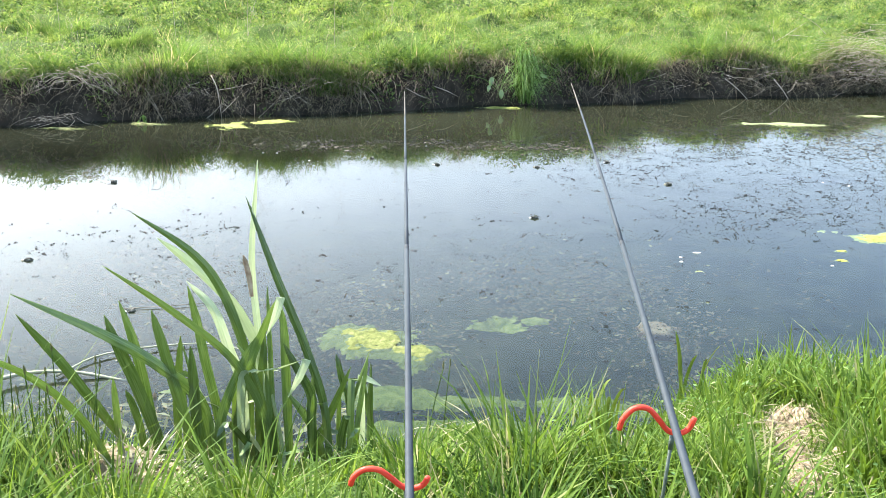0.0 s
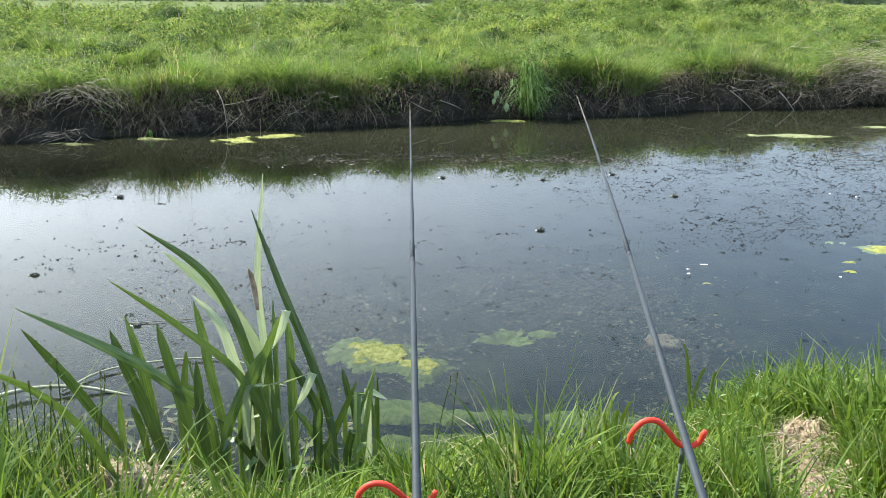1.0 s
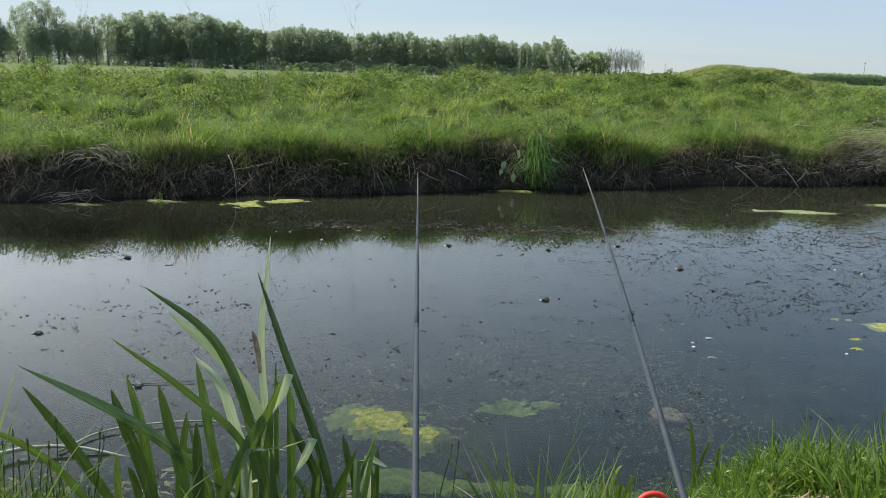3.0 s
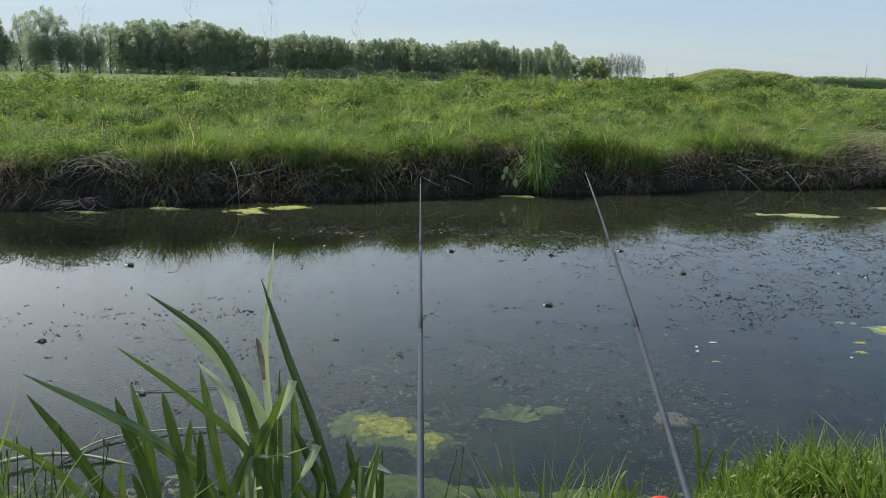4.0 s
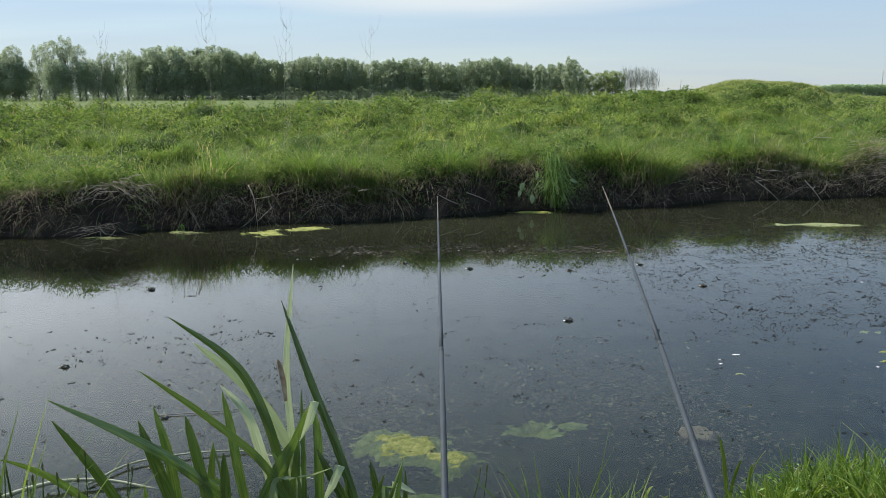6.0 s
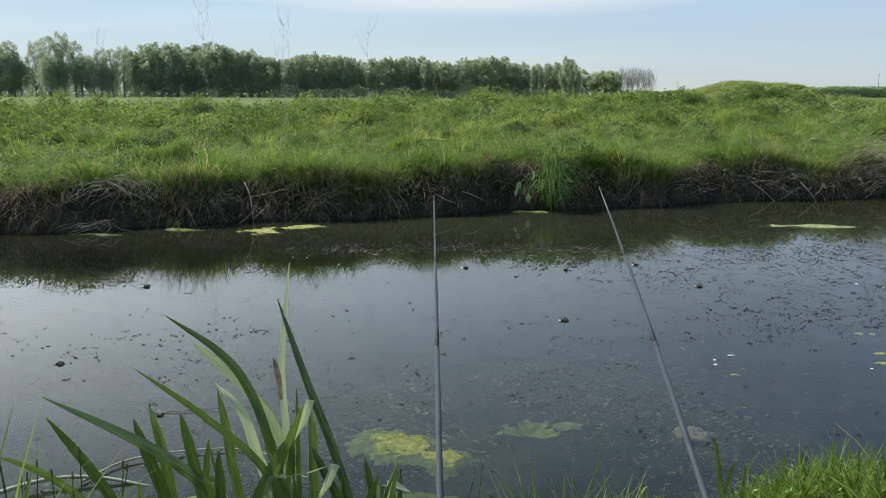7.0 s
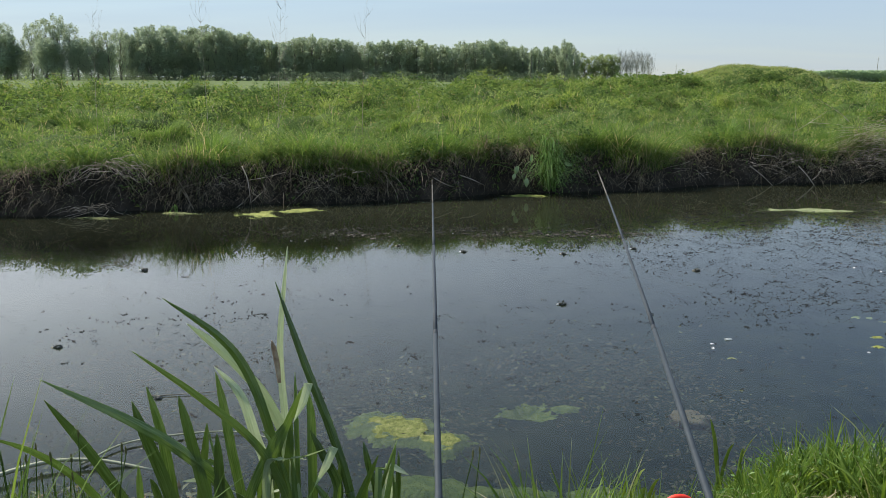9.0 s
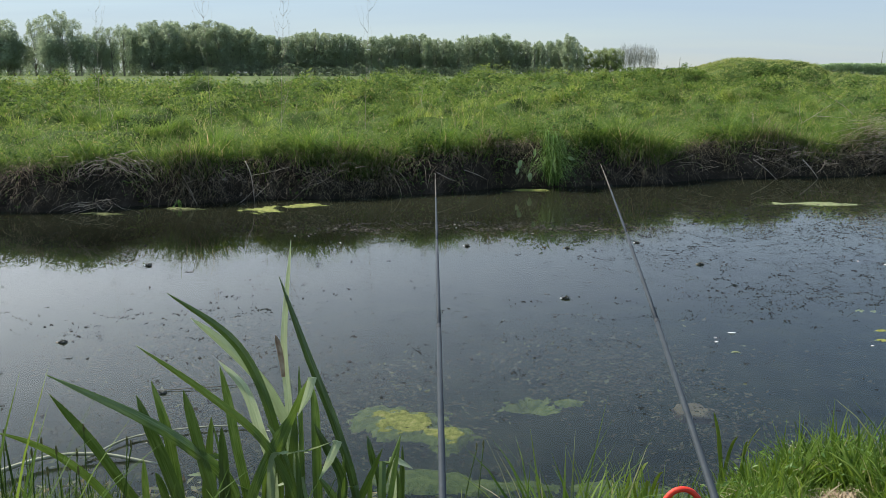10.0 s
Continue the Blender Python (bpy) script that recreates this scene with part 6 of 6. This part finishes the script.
for k in range(9):
    f = crumb_rnd.random()
    p = Vector((-0.09 + 0.20 * f ** 1.2 + crumb_rnd.gauss(0, 0.04), -0.36 + 0.66 * f, 0.05))
    p.z += float(ground_z(CLOD[0] + p.x, CLOD[1] + p.y)) - float(ground_z(*CLOD))
    q = p + Vector((crumb_rnd.gauss(0, 0.05), -abs(crumb_rnd.gauss(0, 0.06)), crumb_rnd.uniform(-0.05, 0.01)))
    part("root", tube("root", spline([p, (p + q) * 0.5 + Vector((crumb_rnd.gauss(0, 0.02), 0, 0.015)), q], 6), [0.0014] * 6, M_STRAW, 4), clod)


# dead grass matted over the scar, combed down the slope, and strewn past its upper end
f = rng.uniform(0, 1, 1500) ** 0.8
f = f[(np.abs(f - 0.46) > 0.05) & (np.abs(f - 0.12) > 0.03)][:1050]
n = len(f)
x = -0.09 + 0.20 * f ** 1.2 + rng.normal(0, 0.030 + 0.020 * f, n) + np.where(f > 0.8, rng.uniform(0, 0.24, n) * (rng.uniform(0, 1, n) < 0.4), 0)
y = -0.36 + 0.66 * f + rng.normal(0, 0.02, n)
z = ground_z(CLOD[0] + x, CLOD[1] + y) - float(ground_z(*CLOD)) + rng.uniform(-0.01, 0.035, n)
part("matted_straw", blades("matted_straw", M_LITTER, np.stack([x, y, z], 1), rng.uniform(0.02, 0.09, n), rng.uniform(0.0016, 0.0040, n), rng.normal(-1.57, 0.9, n), rng.uniform(0.6, 1.4, n), rng.uniform(1.5, 2.6, n), 3), clod, "matted dry straw")


# ---- yellow flag irises ----
iris = thing("iris_plant", (0, 0, 0), "clump of tall green sword-leaved irises by the water", "iris")


iris_rnd = random.Random(3)


def iris_leaf(base, tip, rise=0.5, width=0.03, mat=M_IRIS, sway=0.0, fold=0.0):
    fold += iris_rnd.uniform(-0.4, 0.4) * (1.0 if tip[2] < 0.6 else 0.3) if mat is not M_IRIS_GLARE else 0.0
    kink = iris_rnd.choice((0, 0, 0, 0.8, -0.8)) if tip[2] < 0.58 else 0.0
    width *= 0.70
    if mat is M_IRIS and iris_rnd.random() < 0.4:
        mat = M_IRIS_LIGHT
    part("leaf", strap((base[0], base[1], float(ground_z(*base)) - 0.02), tip, rise, width, mat, sway, fold, 22, 0.45 if tip[2] > 0.6 else iris_rnd.uniform(0.2, 0.8) * iris_rnd.choice((-1, 1)), kink), iris)


def sword_leaf(width, mat, creased, *line):
    """A long leaf that rises from the clump's foot along its line to the tip."""
    foot = Vector(line[0])
    g = float(ground_z(foot.x, foot.y)) - 0.02
    pts = [Vector(p) for p in line]
    if foot.z > g + 0.08:
        pts.insert(0, Vector((foot.x + 0.25 * (foot.x - pts[1].x), foot.y, g)))
    fold = iris_rnd.uniform(-0.25, 0.35)
    part("leaf", ribbon(spline(pts, 26), width * 0.98, mat, fold, iris_rnd.uniform(0.1, 0.5)), iris)
    if creased:
        # the end is folded over and hangs back
        e, d = pts[-1], (pts[-1] - pts[-2])
        part("leaf_end", ribbon([e, e + Vector((0.012, -0.008, 0.004)), e + Vector((0.004 - 0.2 * d.x, -0.02, -0.05)), e + Vector((-0.02 - 0.3 * d.x, -0.025, -0.11))], width * 0.9, M_IRIS_GLARE, 0.2, 0.2), iris, "folded pale leaf end")


sword_leaf(0.022, M_IRIS_GLARE, False, (-0.58, 2.47, 0.20), (-0.58, 2.48, 0.48), (-0.59, 2.49, 0.71), (-0.56, 2.50, 1.02))
sword_leaf(0.026, M_IRIS, False, (-0.37, 2.42, 0.25), (-0.43, 2.45, 0.45), (-0.51, 2.47, 0.66), (-0.60, 2.50, 0.91))
sword_leaf(0.028, M_IRIS, False, (-0.57, 2.43, 0.22), (-0.62, 2.42, 0.49), (-0.68, 2.42, 0.66), (-0.76, 2.41, 0.77), (-0.91, 2.40, 0.88))
sword_leaf(0.036, M_IRIS_GLARE, False, (-0.56, 2.47, 0.33), (-0.62, 2.47, 0.52), (-0.70, 2.46, 0.64), (-0.78, 2.46, 0.72), (-0.86, 2.45, 0.79))
sword_leaf(0.026, M_IRIS_LIGHT, False, (-0.55, 2.38, 0.23), (-0.63, 2.35, 0.44), (-0.79, 2.33, 0.60), (-0.97, 2.30, 0.75))
sword_leaf(0.032, M_IRIS_LIGHT, False, (-0.73, 2.36, 0.28), (-0.83, 2.31, 0.43), (-0.97, 2.27, 0.55), (-1.20, 2.22, 0.69))
sword_leaf(0.028, M_IRIS, False, (-0.94, 2.26, 0.21), (-0.99, 2.21, 0.35), (-1.06, 2.17, 0.51), (-1.14, 2.12, 0.67))
sword_leaf(0.030, M_IRIS_GLARE, False, (-0.62, 2.40, 0.32), (-0.65, 2.39, 0.46), (-0.69, 2.39, 0.59), (-0.76, 2.38, 0.68))
sword_leaf(0.028, M_IRIS_LIGHT, False, (-0.70, 2.41, 0.21), (-0.73, 2.41, 0.41), (-0.75, 2.42, 0.54), (-0.77, 2.42, 0.65))
sword_leaf(0.030, M_IRIS_LIGHT, False, (-0.88, 2.34, 0.18), (-0.90, 2.34, 0.38), (-0.92, 2.34, 0.51), (-0.95, 2.34, 0.63))
sword_leaf(0.036, M_IRIS, False, (-0.86, 2.31, 0.19), (-0.91, 2.31, 0.37), (-0.95, 2.30, 0.50), (-0.98, 2.30, 0.60))
sword_leaf(0.032, M_IRIS, False, (-0.76, 2.32, 0.18), (-0.80, 2.32, 0.37), (-0.83, 2.32, 0.52), (-0.85, 2.32, 0.61))
sword_leaf(0.034, M_IRIS, False, (-0.74, 2.34, 0.17), (-0.75, 2.34, 0.27), (-0.75, 2.34, 0.39), (-0.75, 2.34, 0.49))
sword_leaf(0.024, M_IRIS, False, (-0.84, 2.44, 0.22), (-0.83, 2.44, 0.31), (-0.82, 2.44, 0.39), (-0.81, 2.44, 0.48))
sword_leaf(0.026, M_IRIS_LIGHT, True, (-0.62, 2.39, 0.31), (-0.58, 2.38, 0.43), (-0.53, 2.37, 0.55), (-0.49, 2.36, 0.64))
sword_leaf(0.026, M_IRIS_GLARE, True, (-0.61, 2.36, 0.36), (-0.55, 2.34, 0.41), (-0.49, 2.32, 0.43), (-0.41, 2.30, 0.47))
sword_leaf(0.028, M_IRIS_LIGHT, False, (-0.49, 2.44, 0.20), (-0.49, 2.44, 0.37), (-0.49, 2.44, 0.50), (-0.50, 2.44, 0.60))
sword_leaf(0.014, M_IRIS_LIGHT, False, (-0.54, 2.46, 0.21), (-0.54, 2.46, 0.39), (-0.54, 2.46, 0.51), (-0.54, 2.46, 0.64))
sword_leaf(0.030, M_IRIS_LIGHT, False, (-0.68, 2.34, 0.21), (-0.65, 2.35, 0.32), (-0.60, 2.37, 0.43), (-0.56, 2.38, 0.51))
sword_leaf(0.030, M_IRIS, False, (-0.41, 2.40, 0.21), (-0.41, 2.41, 0.30), (-0.45, 2.41, 0.39), (-0.49, 2.42, 0.47))
sword_leaf(0.018, M_IRIS_LIGHT, False, (-0.94, 2.22, 0.29), (-0.94, 2.22, 0.35), (-0.94, 2.22, 0.39), (-0.94, 2.22, 0.44))
sword_leaf(0.020, M_IRIS, False, (-0.30, 2.48, 0.24), (-0.32, 2.49, 0.31), (-0.33, 2.49, 0.36), (-0.34, 2.50, 0.40))
sword_leaf(0.030, M_IRIS, False, (-0.58, 2.44, 0.17), (-0.57, 2.44, 0.31), (-0.56, 2.44, 0.39), (-0.55, 2.44, 0.50))
sword_leaf(0.028, M_IRIS, False, (-0.64, 2.40, 0.18), (-0.63, 2.40, 0.28), (-0.60, 2.40, 0.37), (-0.56, 2.40, 0.47))
iris_leaf((-0.86, 2.00), (-1.10, 1.80, 0.70), 0.55, 0.030, M_IRIS_LIGHT)
iris_leaf((-0.24, 2.52), (-0.23, 2.50, 0.37), 0.4, 0.026)
iris_leaf((-0.33, 2.48), (-0.23, 2.45, 0.43), 0.45, 0.016, M_IRIS_LIGHT)
for k in range(34):
    bx, by = iris_rnd.gauss(-0.50, 0.15), iris_rnd.gauss(2.40, 0.07)
    iris_leaf((bx, by), (bx + iris_rnd.gauss(-0.03, 0.09), by + iris_rnd.gauss(0, 0.08), iris_rnd.uniform(0.24, 0.50)), iris_rnd.uniform(0.35, 0.6), iris_rnd.uniform(0.016, 0.036), iris_rnd.choice((M_IRIS, M_IRIS, M_IRIS, M_IRIS, M_IRIS_LIGHT, M_IRIS_LIGHT, M_IRIS_GLARE)))
part("sheath", strap((-0.592, 2.472, 0.60), (-0.610, 2.468, 0.735), 0.5, 0.015, M_BROWN), iris, "withered brown flower sheath")


# ---- rods on their rests ----
def fishing_rod(rest, tip, butt_reach, label):
    """Rod through its rest to the tip: tapering sections, the collars between them, line rings and a pale tip."""
    a, b = Vector(rest), Vector(tip)
    d = (b - a).normalized()
    butt = a - d * butt_reach
    root = thing("fishing_rod", butt, label, "fishing rod", "rods on their rests")
    total = (b - butt).length
    loc = lambda f: d * (total * f) + Vector((0, 0, 0.26 * max(0.0, f - 0.38) * (1 - f)))
    cuts = [0.0, 0.12, 0.60, 0.76, 0.89]
    rad = lambda f: 0.0100 - 0.0078 * f ** 1.5
    for i, f in enumerate(cuts):
        g = (cuts + [0.97])[i + 1]
        pts = [loc(f + (g - f) * k / 5) for k in range(6)]
        part("section", tube("section", pts, [rad(f + (g - f) * k / 5) for k in range(6)], M_ROD if i < 4 else M_ROD_TIP, 12), root)
        if i:
            part("collar", tube("collar", [loc(f - 0.0025), loc(f - 0.002), loc(f + 0.002), loc(f + 0.0025)], [rad(f), rad(f) + 0.0003, rad(f) + 0.0003, rad(f)], M_RING, 12), root)
    part("tip", tube("tip", [loc(0.97), loc(0.985), loc(1.0)], [0.0024, 0.0019, 0.0014], M_ROD_TIP, 8), root, "pale thin rod tip")
    side = d.cross(Vector((0, 0, 1))).normalized()
    for f in (0.62, 0.78, 0.91):
        c = loc(f) + side * (rad(f) + 0.003)
        ring = [c + (d * 0.0 + side * math.cos(w) * 0.0035 + Vector((0, 0, 1)) * math.sin(w) * 0.0035) for w in (2 * math.pi * k / 10 for k in range(11))]
        part("line_ring", tube("line_ring", ring, [0.0008] * 11, M_ROD, 5), root)
    part("grip", tube("grip", [loc(0.0), loc(0.01), loc(0.13), loc(0.135)], [0.010, 0.0125, 0.0125, 0.0104], M_STEEL, 12), root, "dark rubber grip")
    return root


def rod_rest(cx, cy, z, lean, tall, label):
    """An S-shaped rubber-sleeved arm on a thin spike pushed into the bank."""
    g = float(ground_z(cx, cy))
    root = thing("rod_rest", (cx, cy, g), label, "rod rest", "rod rests")
    zz = z - g
    arm = spline([(px, 0, zz + pz * tall) for px, pz in ((-0.104, 0.006), (-0.098, 0.030), (-0.078, 0.052), (-0.052, 0.052), (-0.030, 0.030), (-0.010, 0.006), (0.012, 0.000), (0.030, 0.010), (0.040, 0.034))], 30)
    part("arm", tube("arm", arm, [0.0052] + [0.0056] * 28 + [0.0050], M_RED, 12), root, "bright red rubber-covered arm")
    part("spike", tube("spike", [(lean, 0.02, -0.12), (lean * 0.5, 0.01, zz * 0.5), (0.0, 0, zz - 0.004)], [0.003, 0.0036, 0.0036], M_STEEL, 8), root, "thin dark steel spike")
    part("socket", tube("socket", [(lean * 0.06, 0.001, zz - 0.035), (0, 0, zz - 0.002)], [0.0052, 0.0056], M_STEEL, 8), root)
    return root


fishing_rod((-0.06, 1.35, 0.672), (-0.205, 4.20, 1.03), 1.9, "dark grey fishing rod resting on a red rod rest")
fishing_rod((0.44, 1.45, 0.722), (0.57, 4.00, 1.10), 1.9, "dark grey fishing rod slanting over a red rod rest")
rod_rest(-0.066, 1.38, 0.633, 0.0, 0.72, "red rod rest on a thin spike in the grass")
rod_rest(0.445, 1.48, 0.700, -0.01, 1.0, "red rod rest on a thin spike in the grass")
